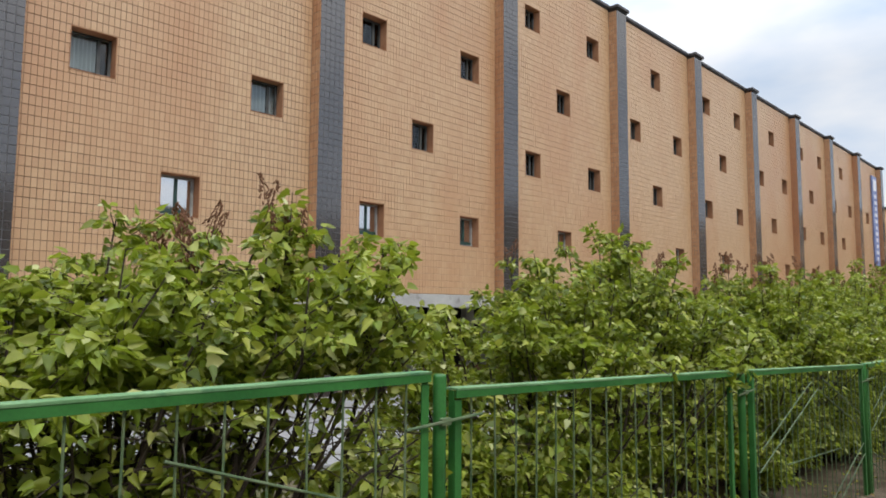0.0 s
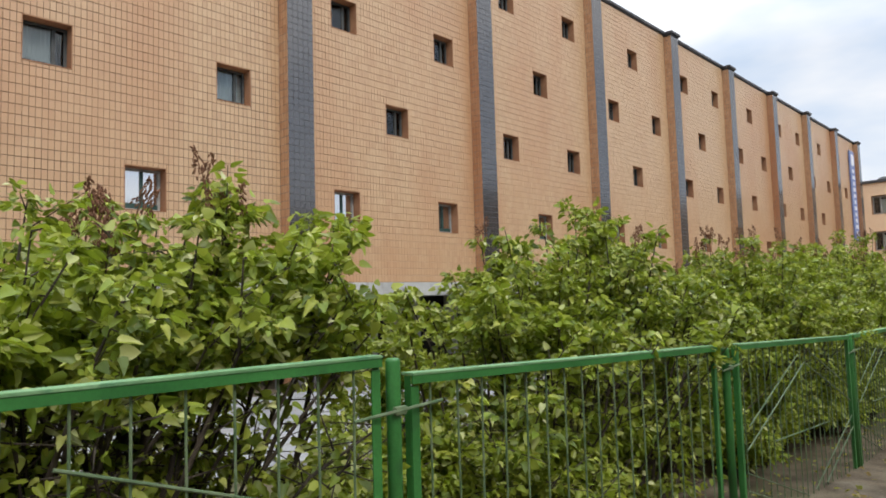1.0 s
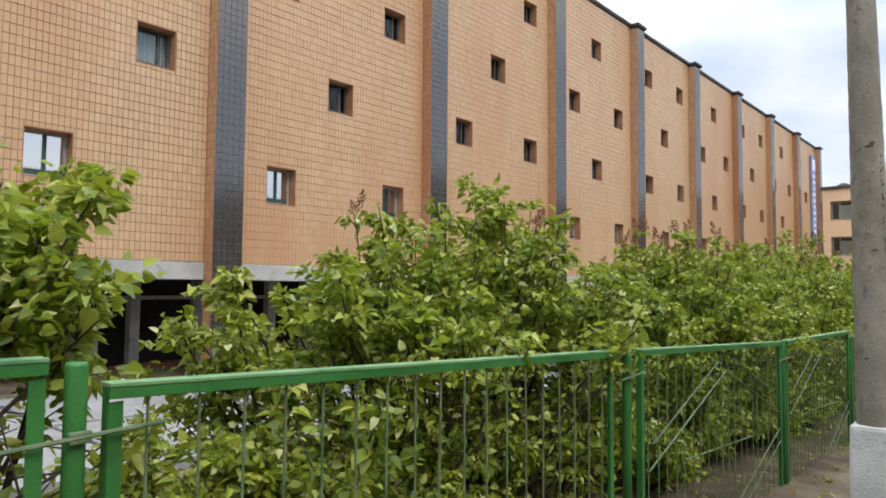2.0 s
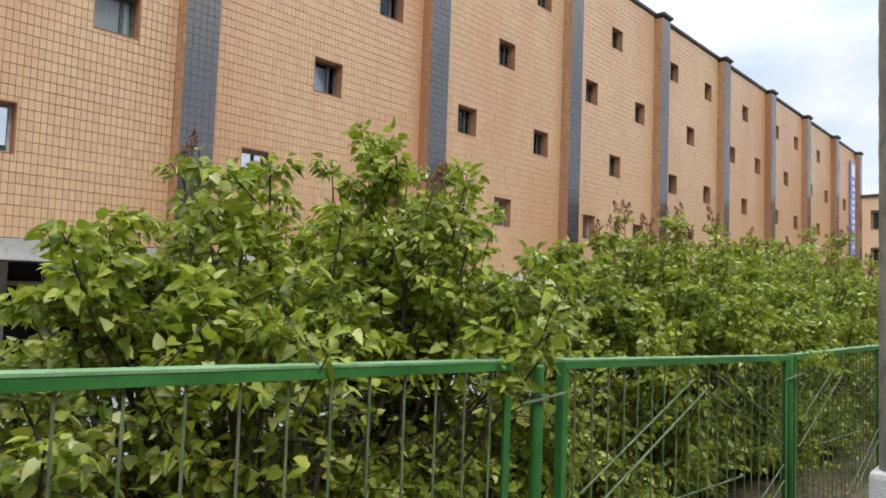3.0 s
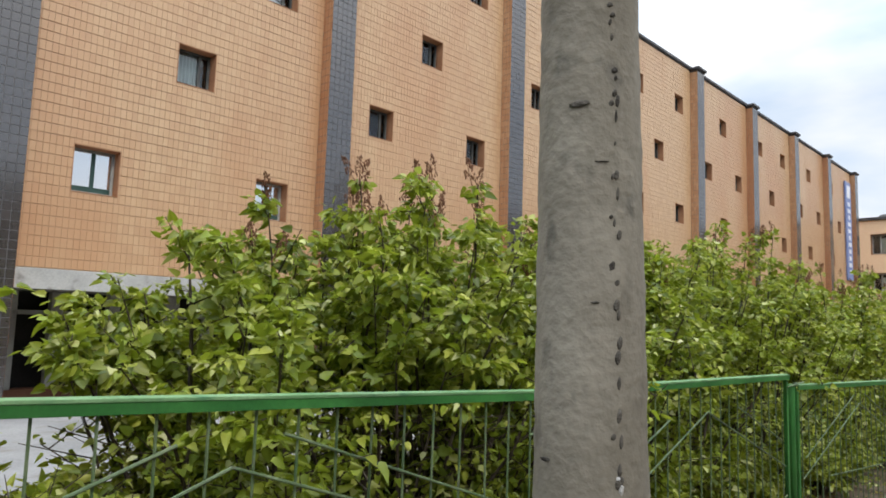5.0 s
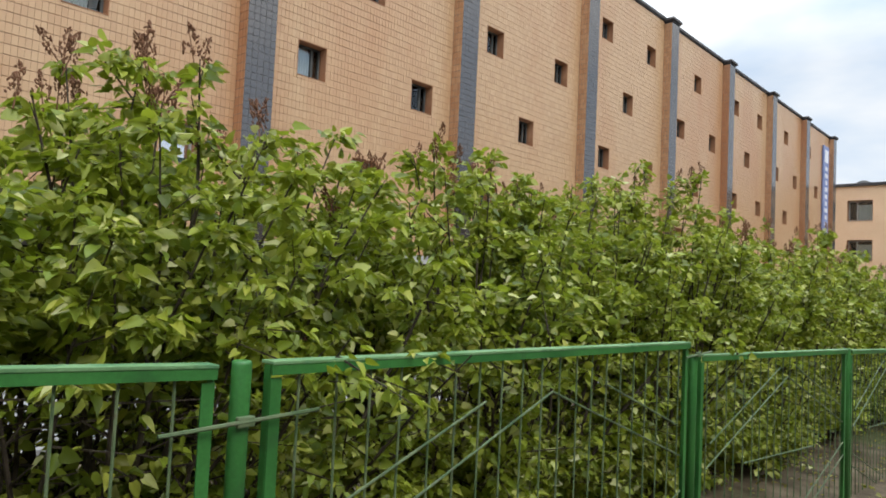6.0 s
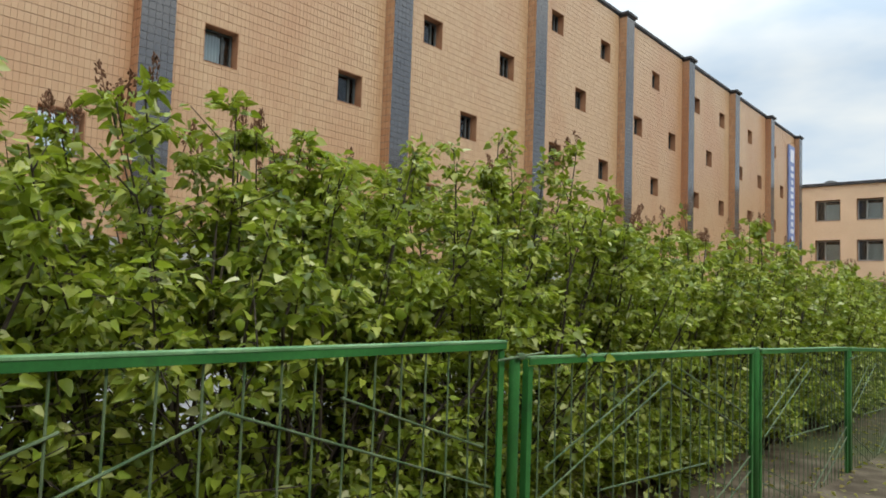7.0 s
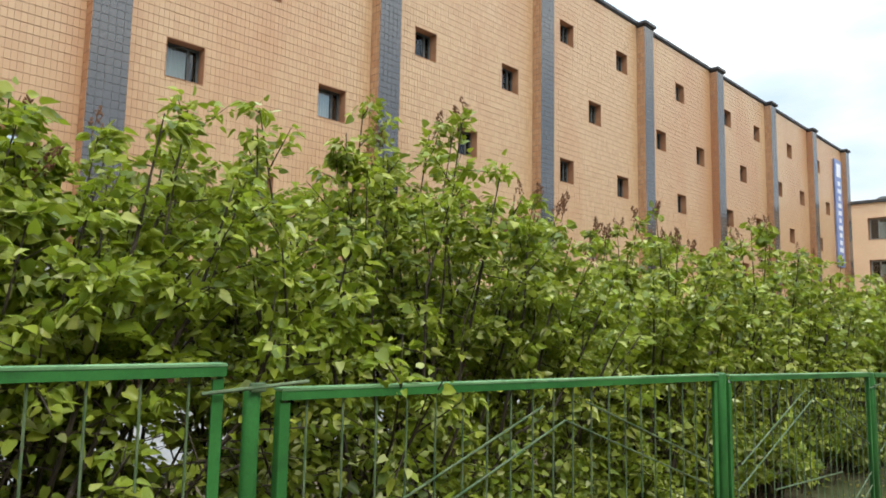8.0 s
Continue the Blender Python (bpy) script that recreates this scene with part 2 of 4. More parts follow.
def box(bm, x0, x1, y0, y1, z0, z1, bevel=0.0, turn=None):
    made = bmesh.ops.create_cube(bm, size=1.0)["verts"]
    m = Matrix.Translation(((x0 + x1) / 2, (y0 + y1) / 2, (z0 + z1) / 2)) @ (turn or Matrix()) @ Matrix.Diagonal((x1 - x0, y1 - y0, z1 - z0, 1))
    bmesh.ops.transform(bm, matrix=m, verts=made)
    if bevel:
        edges = list({e for v in made for e in v.link_edges})
        bmesh.ops.bevel(bm, geom=edges, offset=bevel, segments=2, affect="EDGES", profile=0.6)
    return bm


def tube(bm, pts, radii, sides=6, caps=True):
    """A tapered tube along a line of points."""
    rings = []
    pts = [Vector(p) for p in pts]
    for i, p in enumerate(pts):
        d = (pts[min(i + 1, len(pts) - 1)] - pts[max(i - 1, 0)]).normalized()
        u = d.orthogonal().normalized()
        w = d.cross(u)
        r = radii[i] if isinstance(radii, (list, tuple)) else radii
        rings.append([bm.verts.new(p + r * (math.cos(a) * u + math.sin(a) * w)) for a in (2 * math.pi * k / sides for k in range(sides))])
    for a, b in zip(rings, rings[1:]):
        for k in range(sides):
            try:
                bm.faces.new((a[k], a[(k + 1) % sides], b[(k + 1) % sides], b[k]))
            except ValueError:
                pass
    if caps:
        bm.faces.new(rings[0][::-1])
        bm.faces.new(rings[-1])
    return bm


def rod(bm, a, b, r=0.006, sides=6):
    return tube(bm, (a, b), r, sides)


# ---- ground ----
def level(x, y):
    """Height of the ground: it falls gently along the fence, and less beside the building."""
    yy = min(y, 26) + max(0.0, 6 * (1 - math.exp(-max(0.0, y - 26) / 6)))
    yy = max(yy, -12)
    near, far = 0.09 - 0.043 * yy, 0.02 - 0.014 * yy
    k = min(1.0, max(0.0, (-3.2 - x) / 2.5))
    k = k * k * (3 - 2 * k)
    return near * (1 - k) + far * k


def ground_lines(lo, hi, fine_lo, fine_hi, step):
    fine = list(np.arange(fine_lo, fine_hi + step / 2, step))
    left = [fine_lo - d for d in (3, 8, 20, 50, 120, 300, 700, 1600) if fine_lo - d > lo]
    right = [fine_hi + d for d in (3, 8, 20, 50, 120, 300, 700, 1600) if fine_hi + d < hi]
    return sorted(left) + fine + right


gx, gy = ground_lines(-2000, 2000, -13, 6, 0.35), ground_lines(-2000, 2000, -8, 34, 0.35)
gv = []
for yv in gy:
    for xv in gx:
        inside = -13 <= xv <= 6 and -8 <= yv <= 34
        rough_z = 0.035 * noise.noise((xv * 0.9, yv * 0.9, 0)) + 0.015 * noise.noise((xv * 3.1, yv * 3.1, 4)) if inside else 0
        gv.append((xv, yv, level(xv, yv) + rough_z))
nx = len(gx)
gf = [(j * nx + i, j * nx + i + 1, (j + 1) * nx + i + 1, (j + 1) * nx + i) for j in range(len(gy) - 1) for i in range(nx - 1)]
ground = tagged(sheet("ground", gv, gf, M_SOIL, smooth=True), "bare brown soil with moss and scattered litter", "ground", kind="structure")

# pale slabs between the hedge and the building
pavement = tagged(new("pavement"), "pale worn concrete slabs along the building", "pavement", kind="structure")
slab_bm = box(bmesh.new(), -1.22, 1.22, -1.46, 1.46, -0.10, 0.0, 0.012)
slab_mesh = bpy.data.meshes.new("slab")
slab_bm.to_mesh(slab_mesh)
slab_bm.free()
slab_mesh.materials.append(M_PAVE)
for j in range(14):
    for i in range(2):
        xc, yc = -8.35 + 2.5 * i, -4.5 + 3.0 * j
        s = new("slab", slab_mesh)
        s.parent = pavement
        s.location = (xc, yc, level(xc, yc) + 0.075 + 0.008 * math.sin(7 * i + 3 * j))
        s.rotation_euler = (radians(-0.8 + 0.3 * math.sin(5 * j)), radians(0.3 * math.cos(3 * j + i)), 0)

# unseen walls, added to cut low sky light on the hedge and darken reflections
for label_, y0, y1, top in (("unseen_wall_east", -30, 26, 6.3), ("unseen_wall_far_east", 26.02, 90, 9.0)):
    tagged(part(label_, box(bmesh.new(), 7.5, 7.85, y0, y1, -4.5, top, 0.02), M_YARD), "unseen plain wall, added to block low sky light and darken reflections", "wall", kind="structure")

# ---- long building ----
WALL_X, PIER_X, BAY, FIRST, ROOF_Z, BEAM_Z = -10.40, -10.08, 6.0, 7.0, 12.06, 2.09
PIER_HALF = 0.315
ROWS_Z = ((9.99, 10.72), (7.76, 8.51), (5.58, 6.32), (3.345, 4.125))


def pier_y(k):
    """Middle of pier k: 8 stands near the start of the walk, 0 at the far end."""
    return FIRST + BAY * (8 - k)


def bay_windows(k):
    """Openings of the bay between pier k and pier k - 1: pairs and single ones change places from bay to bay."""
    mid = pier_y(k) + BAY / 2
    out = []
    for r, (z0, z1) in enumerate(ROWS_Z):
        offsets = (-1.60, 1.66) if (r + k) % 2 else (-0.035,)
        for o in offsets:
            out.append((mid + o - 0.365, mid + o + 0.365, z0, z1, r))
    return out


building = thing("tiled_building", (WALL_X, 27, 0), "long four-storey building clad in orange tiles with dark piers", "building")


def at_building(ob):
    """Puts a part, modelled at its true place, under the building."""
    ob.parent = building
    ob.matrix_parent_inverse = building.matrix_basis.inverted()
    return ob


building.matrix_basis = Matrix.Translation((WALL_X, 27, 0))


def cut_wall(k, y0, y1):
    """The backing wall of a bay, 0.32 m thick, with its openings cut right through."""
    wins = bay_windows(k)
    ys = sorted({y0, y1, *[w[0] for w in wins], *[w[1] for w in wins]})
    zs = sorted({BEAM_Z, ROOF_Z, *[w[2] for w in wins], *[w[3] for w in wins]})
    verts, faces = [], []

    def quad(a, b, c, d):
        n = len(verts)
        verts.extend((a, b, c, d))
        faces.append((n, n + 1, n + 2, n + 3))

    xf, xb = WALL_X - 0.008, WALL_X - 0.32
    for a, b in zip(ys, ys[1:]):
        for c, d in zip(zs, zs[1:]):
            if any(w[0] < (a + b) / 2 < w[1] and w[2] < (c + d) / 2 < w[3] for w in wins):
                continue
            quad((xf, a, c), (xf, b, c), (xf, b, d), (xf, a, d))
            quad((xb, b, c), (xb, a, c), (xb, a, d), (xb, b, d))
    return sheet("wall", verts, faces, M_JOINT if k >= 9 else M_JOINT_PALE if k >= 8 else M_JOINT_FLUSH)


def reveal(w):
    """The rendered lining of an opening: four sides."""
    y0, y1, z0, z1, r = w
    bm = bmesh.new()
    xf, xb, t = WALL_X + 0.001, WALL_X - 0.315, 0.012
    box(bm, xb, xf, y0, y0 + t, z0, z1)
    box(bm, xb, xf, y1 - t, y1, z0, z1)
    box(bm, xb, xf, y0 + t, y1 - t, z1 - t, z1)
    box(bm, xb, xf + 0.008, y0 + t, y1 - t, z0, z0 + t)
    return bm


TILE_W, TILE_H, GAP, GAP_UP = 0.0925, 0.1635, 0.0080, 0.0052


def tile_spans(y0, y1, step, gap):
    n = max(1, round((y1 - y0) / step))
    s = (y1 - y0) / n
    return [(y0 + i * s + gap / 2, y0 + (i + 1) * s - gap / 2) for i in range(n)]


def clipped(cell, wins):
    """What is left of a tile beside the openings."""
    a, b, c, d = cell
    for w in wins:
        if a < w[1] and b > w[0] and c < w[3] and d > w[2]:
            parts = []
            if a < w[0] - 0.012:
                parts.append((a, w[0] - 0.003, c, d))
            if b > w[1] + 0.012:
                parts.append((w[1] + 0.003, b, c, d))
            aa, bb = max(a, w[0]), min(b, w[1])
            if c < w[2] - 0.012:
                parts.append((aa, bb, c, w[2] - 0.003))
            if d > w[3] + 0.012:
                parts.append((aa, bb, w[3] + 0.003, d))
            return parts
    return [cell]


def tile_mesh(cells, place, edge=0.0035, proud=0.008, seed=1, edge_u=None, tilt=0.0012):
    """Tiles as low bevelled lids. place(u, v, h): the point at u, v and h above the wall."""
    rnd = random.Random(seed)
    eu = edge if edge_u is None else edge_u
    verts, faces = [], []
    for a, b, c, d in cells:
        n, h = len(verts), proud + rnd.uniform(-0.0016, 0.0016)
        ta, tb = rnd.uniform(-tilt, tilt), rnd.uniform(-tilt, tilt)
        for u, v in ((a, c), (b, c), (b, d), (a, d)):
            verts.append(place(u, v, 0))
        for u, v, q in ((a + eu, c + edge, -ta - tb), (b - eu, c + edge, ta - tb), (b - eu, d - edge, ta + tb), (a + eu, d - edge, tb - ta)):
            verts.append(place(u, v, h + q))
        faces += [(n + 4, n + 5, n + 6, n + 7), (n, n + 1, n + 5, n + 4), (n + 1, n + 2, n + 6, n + 5), (n + 2, n + 3, n + 7, n + 6), (n + 3, n, n + 4, n + 7)]
    return verts, faces


def window_unit(w, k):
    """Frame, mullion, glass and what hangs behind it, set back in its opening."""
    y0, y1, z0, z1, r = w
    pale = r == 3
    rnd = random.Random(int(k * 100 + r * 10 + y0))
    x = WALL_X - 0.225
    bm = bmesh.new()
    t = 0.045
    a, b, c, d = y0 + 0.012, y1 - 0.012, z0 + 0.012, z1 - 0.012
    box(bm, x - 0.05, x, a, a + t, c, d, 0.006)
    box(bm, x - 0.05, x, b - t, b, c, d, 0.006)
    box(bm, x - 0.05, x, a + t, b - t, d - t, d, 0.006)
    box(bm, x - 0.05, x + 0.012, a + t, b - t, c, c + t, 0.006)
    win = part("window", bm, M_FRAME_PALE if pale else M_FRAME, None, "small square window set deep in the tiled wall")
    at_building(win)
    mid = (a + b) / 2 + (0.02 if pale else 0.15)
    inner = [
        ("mullion", box(bmesh.new(), x - 0.055, x - 0.008, mid - 0.03, mid + 0.03, c + t, d - t, 0.006), M_FRAME_GREEN if pale else M_FRAME),
        ("sash_rail", box(bmesh.new(), x - 0.052, x - 0.010, a + t, b - t, c + t, c + t + (0.09 if pale else 0.05), 0.006), M_FRAME_GREEN if pale else M_FRAME),
        ("pane", box(bmesh.new(), x - 0.036, x - 0.030, a + t, mid, c + t, d - t), M_FILM if pale else M_GLASS),
        ("pane", box(bmesh.new(), x - 0.036, x - 0.030, mid, b - t, c + t, d - t), M_FILM if pale else M_GLASS),
    ]
    drape = bmesh.new()
    ya, yb = (a, b) if pale else (a, mid + 0.02 if rnd.random() < 0.75 else b)
    n = 24
    row = [[drape.verts.new((x - 0.075 + 0.008 * math.sin(i * 2.1 + r), ya + (yb - ya) * i / n, z)) for i in range(n + 1)] for z in (c, d)]
    for i in range(n):
        drape.faces.new((row[0][i], row[0][i + 1], row[1][i + 1], row[1][i]))
    bmesh.ops.solidify(drape, geom=drape.faces[:], thickness=0.004)
    inner.append(("curtain" if pale else "blind", drape, M_CURTAIN if pale else M_BLIND))
    for name, m_b, mat in inner:
        ob = part(name, m_b, mat, win)
        if name == "pane":
            ob.visible_shadow = False
    return win


single_tiles = []
for k in range(10, 0, -1):
    y0, y1 = pier_y(k) + PIER_HALF, pier_y(k - 1) - PIER_HALF
    wall = at_building(cut_wall(k, y0 - 0.30, y1 + 0.30))
    wall.name = "wall"
    wins = bay_windows(k)
    cells = []
    zspans = tile_spans(BEAM_Z + 0.005, ROOF_Z - 0.05, TILE_H, GAP)
    for j, (c, d) in enumerate(zspans):
        for a, b in tile_spans(y0, y1, TILE_W, GAP_UP if k >= 9 else 0.0026):
            cells += clipped((a, b, c, d), wins)
    if k in (8, 9):
        # the stretch of wall passed nearest: its whole tiles are pieces of their own
        whole = [q for q in cells if 2.2 < q[2] < 3.3 and (k == 8) and q[1] - q[0] > 0.07][:290]
        keep = set(whole)
        cells = [q for q in cells if q not in keep]
        single_tiles.append((wall, whole))
    v, f = tile_mesh(cells, lambda u, z, h: (WALL_X - 0.008 + h, u, z), seed=k, edge_u=0.003 if k >= 9 else 0.0012, tilt=0.0008)
    tagged(at_building(sheet("tiles", v, f, M_TILE)), "orange fired wall tiles with brown joints", kind="stuff")
    for w in wins:
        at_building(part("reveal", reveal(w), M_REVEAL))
        window_unit(w, k)
    # concrete beam under the bay, and the recessed front of the open ground floor
    at_building(part("beam", box(bmesh.new(), WALL_X - 0.45, WALL_X + 0.03, pier_y(k) + PIER_HALF, pier_y(k - 1) - PIER_HALF, 1.765, BEAM_Z - 0.004, 0.01), M_CONC, None, "grey concrete edge beam"))
    at_building(part("plinth", box(bmesh.new(), -12.62, -12.30, pier_y(k), pier_y(k - 1), -0.9, 0.06, 0.01), M_BRICK, None, "red-brown plinth wall"))
    for o, half in ((0.75, 0.17), (1.55, 0.10), (2.55, 0.10), (3.65, 0.17), (4.5, 0.10), (5.3, 0.10)):
        yq = pier_y(k) + o
        at_building(part("post", box(bmesh.new(), -12.50, -12.28, yq - half, yq + half, 0.06, 1.77, 0.01), M_CONC, None, "grey concrete post"))
    at_building(part("transom", box(bmesh.new(), -12.46, -12.38, pier_y(k), pier_y(k - 1), 1.36, 1.44, 0.008), M_CONC))
    # solid panel, its dark colour stands in for the dim glazing
    at_building(part("recess_wall", box(bmesh.new(), -12.75, -12.64, pier_y(k), pier_y(k - 1), -0.9, 1.77), M_DARK, None, "near-black panel coloured as the unlit ground-floor glazing"))

single_slates = []
for k in range(10, -1, -1):
    yc = pier_y(k)
    foot = level(PIER_X, yc) - 0.3
    body = part("pier", box(bmesh.new(), WALL_X - 0.3, PIER_X - 0.008, yc - PIER_HALF + 0.008, yc + PIER_HALF - 0.008, foot, ROOF_Z - 0.12), M_JOINT_DARK, None, "projecting pier faced with glossy dark tiles")
    at_building(body)
    zs = tile_spans(foot, ROOF_Z - 0.12, 0.142, 0.009)
    front = [(a, b, c, d) for c, d in zs for a, b in tile_spans(yc - PIER_HALF, yc + PIER_HALF, 0.13, 0.009)]
    if k == 8:
        ones = [q for q in front if 2.4 < q[2] < 9.5][:250]
        keep = set(ones)
        front = [q for q in front if q not in keep]
        single_slates.append((body, ones))
    v, f = tile_mesh(front, lambda u, z, h: (PIER_X - 0.008 + h, u, z), 0.003, 0.007, seed=40 + k, tilt=0.0004)
    tagged(at_building(sheet("dark_tiles", v, f, M_SLATE)), "glossy dark slate-blue tiles", kind="stuff")
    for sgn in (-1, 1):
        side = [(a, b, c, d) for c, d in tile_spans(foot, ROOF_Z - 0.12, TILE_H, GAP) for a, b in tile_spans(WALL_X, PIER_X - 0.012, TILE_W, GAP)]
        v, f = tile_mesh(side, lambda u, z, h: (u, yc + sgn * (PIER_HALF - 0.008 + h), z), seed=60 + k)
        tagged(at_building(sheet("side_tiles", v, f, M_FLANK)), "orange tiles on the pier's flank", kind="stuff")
    cap_bm = box(bmesh.new(), WALL_X - 0.1, PIER_X + 0.09, yc - PIER_HALF - 0.08, yc + PIER_HALF + 0.08, ROOF_Z - 0.05, ROOF_Z + 0.06, 0.02)
    box(cap_bm, WALL_X - 0.1, PIER_X + 0.03, yc - PIER_HALF - 0.03, yc + PIER_HALF + 0.03, ROOF_Z - 0.10, ROOF_Z - 0.05, 0.01)
    at_building(part("pier_cap", cap_bm, M_COPE, None, "dark sheet-metal cap"))

LOW_Y, HIGH_Y = pier_y(10) - PIER_HALF, pier_y(0) + PIER_HALF
cope = box(bmesh.new(), WALL_X - 0.42, WALL_X + 0.07, LOW_Y, HIGH_Y, ROOF_Z, ROOF_Z + 0.11, 0.012)
box(cope, WALL_X - 0.38, WALL_X + 0.035, LOW_Y, HIGH_Y, ROOF_Z - 0.04, ROOF_Z)
at_building(part("coping", cope, M_COPE, None, "dark metal coping along the roof edge"))
at_building(part("roof", box(bmesh.new(), -26, WALL_X - 0.4, LOW_Y, HIGH_Y, ROOF_Z - 0.25, ROOF_Z - 0.02), M_ROOF))
at_building(part("end_wall", box(bmesh.new(), -26, WALL_X - 0.34, HIGH_Y - 0.3, HIGH_Y - 0.02, -1.5, ROOF_Z - 0.26), M_FAR))
at_building(part("end_wall", box(bmesh.new(), -26, WALL_X - 0.34, LOW_Y + 0.02, LOW_Y + 0.3, -1.5, ROOF_Z - 0.26), M_FAR))
at_building(part("back_wall", box(bmesh.new(), -26.3, -26, LOW_Y, HIGH_Y, -1.5, ROOF_Z), M_FAR))
at_building(part("ground_floor_ceiling", box(bmesh.new(), -25.9, WALL_X - 0.46, LOW_Y + 0.3, HIGH_Y - 0.3, 1.78, 2.05), M_CONC))
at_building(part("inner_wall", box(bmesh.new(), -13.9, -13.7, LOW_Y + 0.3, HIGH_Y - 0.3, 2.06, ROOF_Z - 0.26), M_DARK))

# vertical sign on the last bay: blue board with pale characters that cannot be read
sign = thing("vertical_sign", (WALL_X + 0.12, 53.75, 8.1), "tall narrow blue sign board with white characters", "sign")
sx = WALL_X + 0.12 - sign.location.x
part("board", box(bmesh.new(), sx - 0.10, sx, -0.62, 0.62, -3.2, 3.2, 0.015), M_SIGN, sign)
part("emblem", box(bmesh.new(), sx + 0.002, sx + 0.02, -0.38, 0.38, 2.15, 2.95, 0.006), M_WHITE, sign, "white emblem plate")
for i in range(11):
    z = 1.75 - 0.44 * i
    wob = 0.26 + 0.08 * math.sin(i * 2.3)
    part("bar", box(bmesh.new(), sx + 0.002, sx + 0.02, -wob, wob, z - 0.13, z + 0.13, 0.005), M_WHITE, sign)

# ---- far building across the end ----
FAR_Y = 64.0
far = thing("far_building", (-4, FAR_Y, 0), "peach rendered building with wide windows and flat roof", "building")
far.matrix_basis = Matrix.Translation((-4, FAR_Y, 0))


def at_far(ob, parent=None):
    ob.parent = parent or far
    ob.matrix_parent_inverse = far.matrix_basis.inverted() if not parent else Matrix()
    return ob


FX0, FX1 = -17.0, 9.0
far_wins = [(-11.28 + 2.70 * i, -9.66 + 2.70 * i, z, z + 1.52) for i in range(-1, 7) for z in (7.60, 4.62, 1.62)]
ys_, zs_ = sorted({FX0, FX1, *[w[0] for w in far_wins], *[w[1] for w in far_wins]}), sorted({-2.0, 10.2, *[w[2] for w in far_wins], *[w[3] for w in far_wins]})
fv, ff = [], []
for a, b in zip(ys_, ys_[1:]):
    for c, d in zip(zs_, zs_[1:]):
        if any(w[0] < (a + b) / 2 < w[1] and w[2] < (c + d) / 2 < w[3] for w in far_wins):
            continue
        n = len(fv)
        fv += [(a, FAR_Y, c), (b, FAR_Y, c), (b, FAR_Y, d), (a, FAR_Y, d)]
        ff.append((n, n + 1, n + 2, n + 3))
at_far(sheet("wall", fv, ff, M_FAR))
for a, b, c, d in far_wins:
    lin = bmesh.new()
    box(lin, a - 0.03, a, FAR_Y, FAR_Y + 0.4, c, d)
    box(lin, b, b + 0.03, FAR_Y, FAR_Y + 0.4, c, d)
    box(lin, a, b, FAR_Y, FAR_Y + 0.4, d, d + 0.03)
    box(lin, a, b, FAR_Y - 0.03, FAR_Y + 0.4, c - 0.03, c)
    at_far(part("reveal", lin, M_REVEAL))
    fr = bmesh.new()
    y = FAR_Y + 0.34
    box(fr, a, b, y, y + 0.06, d - 0.09, d)
    box(fr, a, b, y, y + 0.06, c, c + 0.09)
    box(fr, a, a + 0.09, y, y + 0.06, c + 0.09, d - 0.09)
    box(fr, b - 0.09, b, y, y + 0.06, c + 0.09, d - 0.09)
    m = a + 0.36 * (b - a)
    box(fr, m - 0.05, m + 0.05, y, y + 0.06, c + 0.09, d - 0.09)
    wn_ = at_far(part("window", fr, M_FRAME_PALE, None, "wide window in a pale frame"))
    part("pane", box(bmesh.new(), a + 0.09, m - 0.05, y + 0.02, y + 0.03, c + 0.09, d - 0.09), M_GLASS, wn_)
    part("pane", box(bmesh.new(), m + 0.05, b - 0.09, y + 0.02, y + 0.03, c + 0.09, d - 0.09), M_GLASS, wn_)
    part("curtain", box(bmesh.new(), m + 0.02, b, y + 0.065, y + 0.08, c + 0.05, d - 0.30), M_CURTAIN, wn_)
at_far(part("cornice", box(bmesh.new(), FX0 - 0.15, FX1 + 0.15, FAR_Y - 0.18, FAR_Y + 0.3, 10.2, 10.42, 0.02), M_COPE))
at_far(part("roof", box(bmesh.new(), FX0, FX1, FAR_Y + 0.3, FAR_Y + 12, 10.0, 10.25), M_ROOF))
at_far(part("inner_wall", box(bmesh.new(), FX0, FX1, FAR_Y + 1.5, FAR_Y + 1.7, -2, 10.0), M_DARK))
at_far(part("side_wall", box(bmesh.new(), FX0 - 0.3, FX0 - 0.002, FAR_Y, FAR_Y + 12, -2, 10.19), M_FAR))
at_far(part("side_wall", box(bmesh.new(), FX1 + 0.002, FX1 + 0.3, FAR_Y, FAR_Y + 12, -2, 10.19), M_FAR))
vent = bmesh.new()
bmesh.ops.create_uvsphere(vent, u_segments=12, v_segments=8, radius=0.55, matrix=Matrix.Translation((-10.5, FAR_Y + 1.2, 10.42)) @ Matrix.Diagonal((1, 1, 0.7, 1)))
at_far(part("roof_vent", vent, M_ROOF, None, "dark domed roof vent"))


# ---- fence ----
FENCE_X = -0.52


fence = thing("steel_fence", (FENCE_X, 7.0, level(FENCE_X, 7.0)), "green painted welded steel fence with thin rods, running downhill", "fence")


def frame_angle(bm, origin, L, rise):
    """The angle iron of a top rail."""
    ang = math.atan2(rise, L)
    n = len(bm.verts)
    box(bm, -0.005, 0.005, 0, L / math.cos(ang), -0.038, -0.0062, 0.0015)
    bm.verts.ensure_lookup_table()
    bmesh.ops.transform(bm, matrix=Matrix.Translation(origin) @ Matrix.Rotation(ang, 4, "X"), verts=bm.verts[n:])


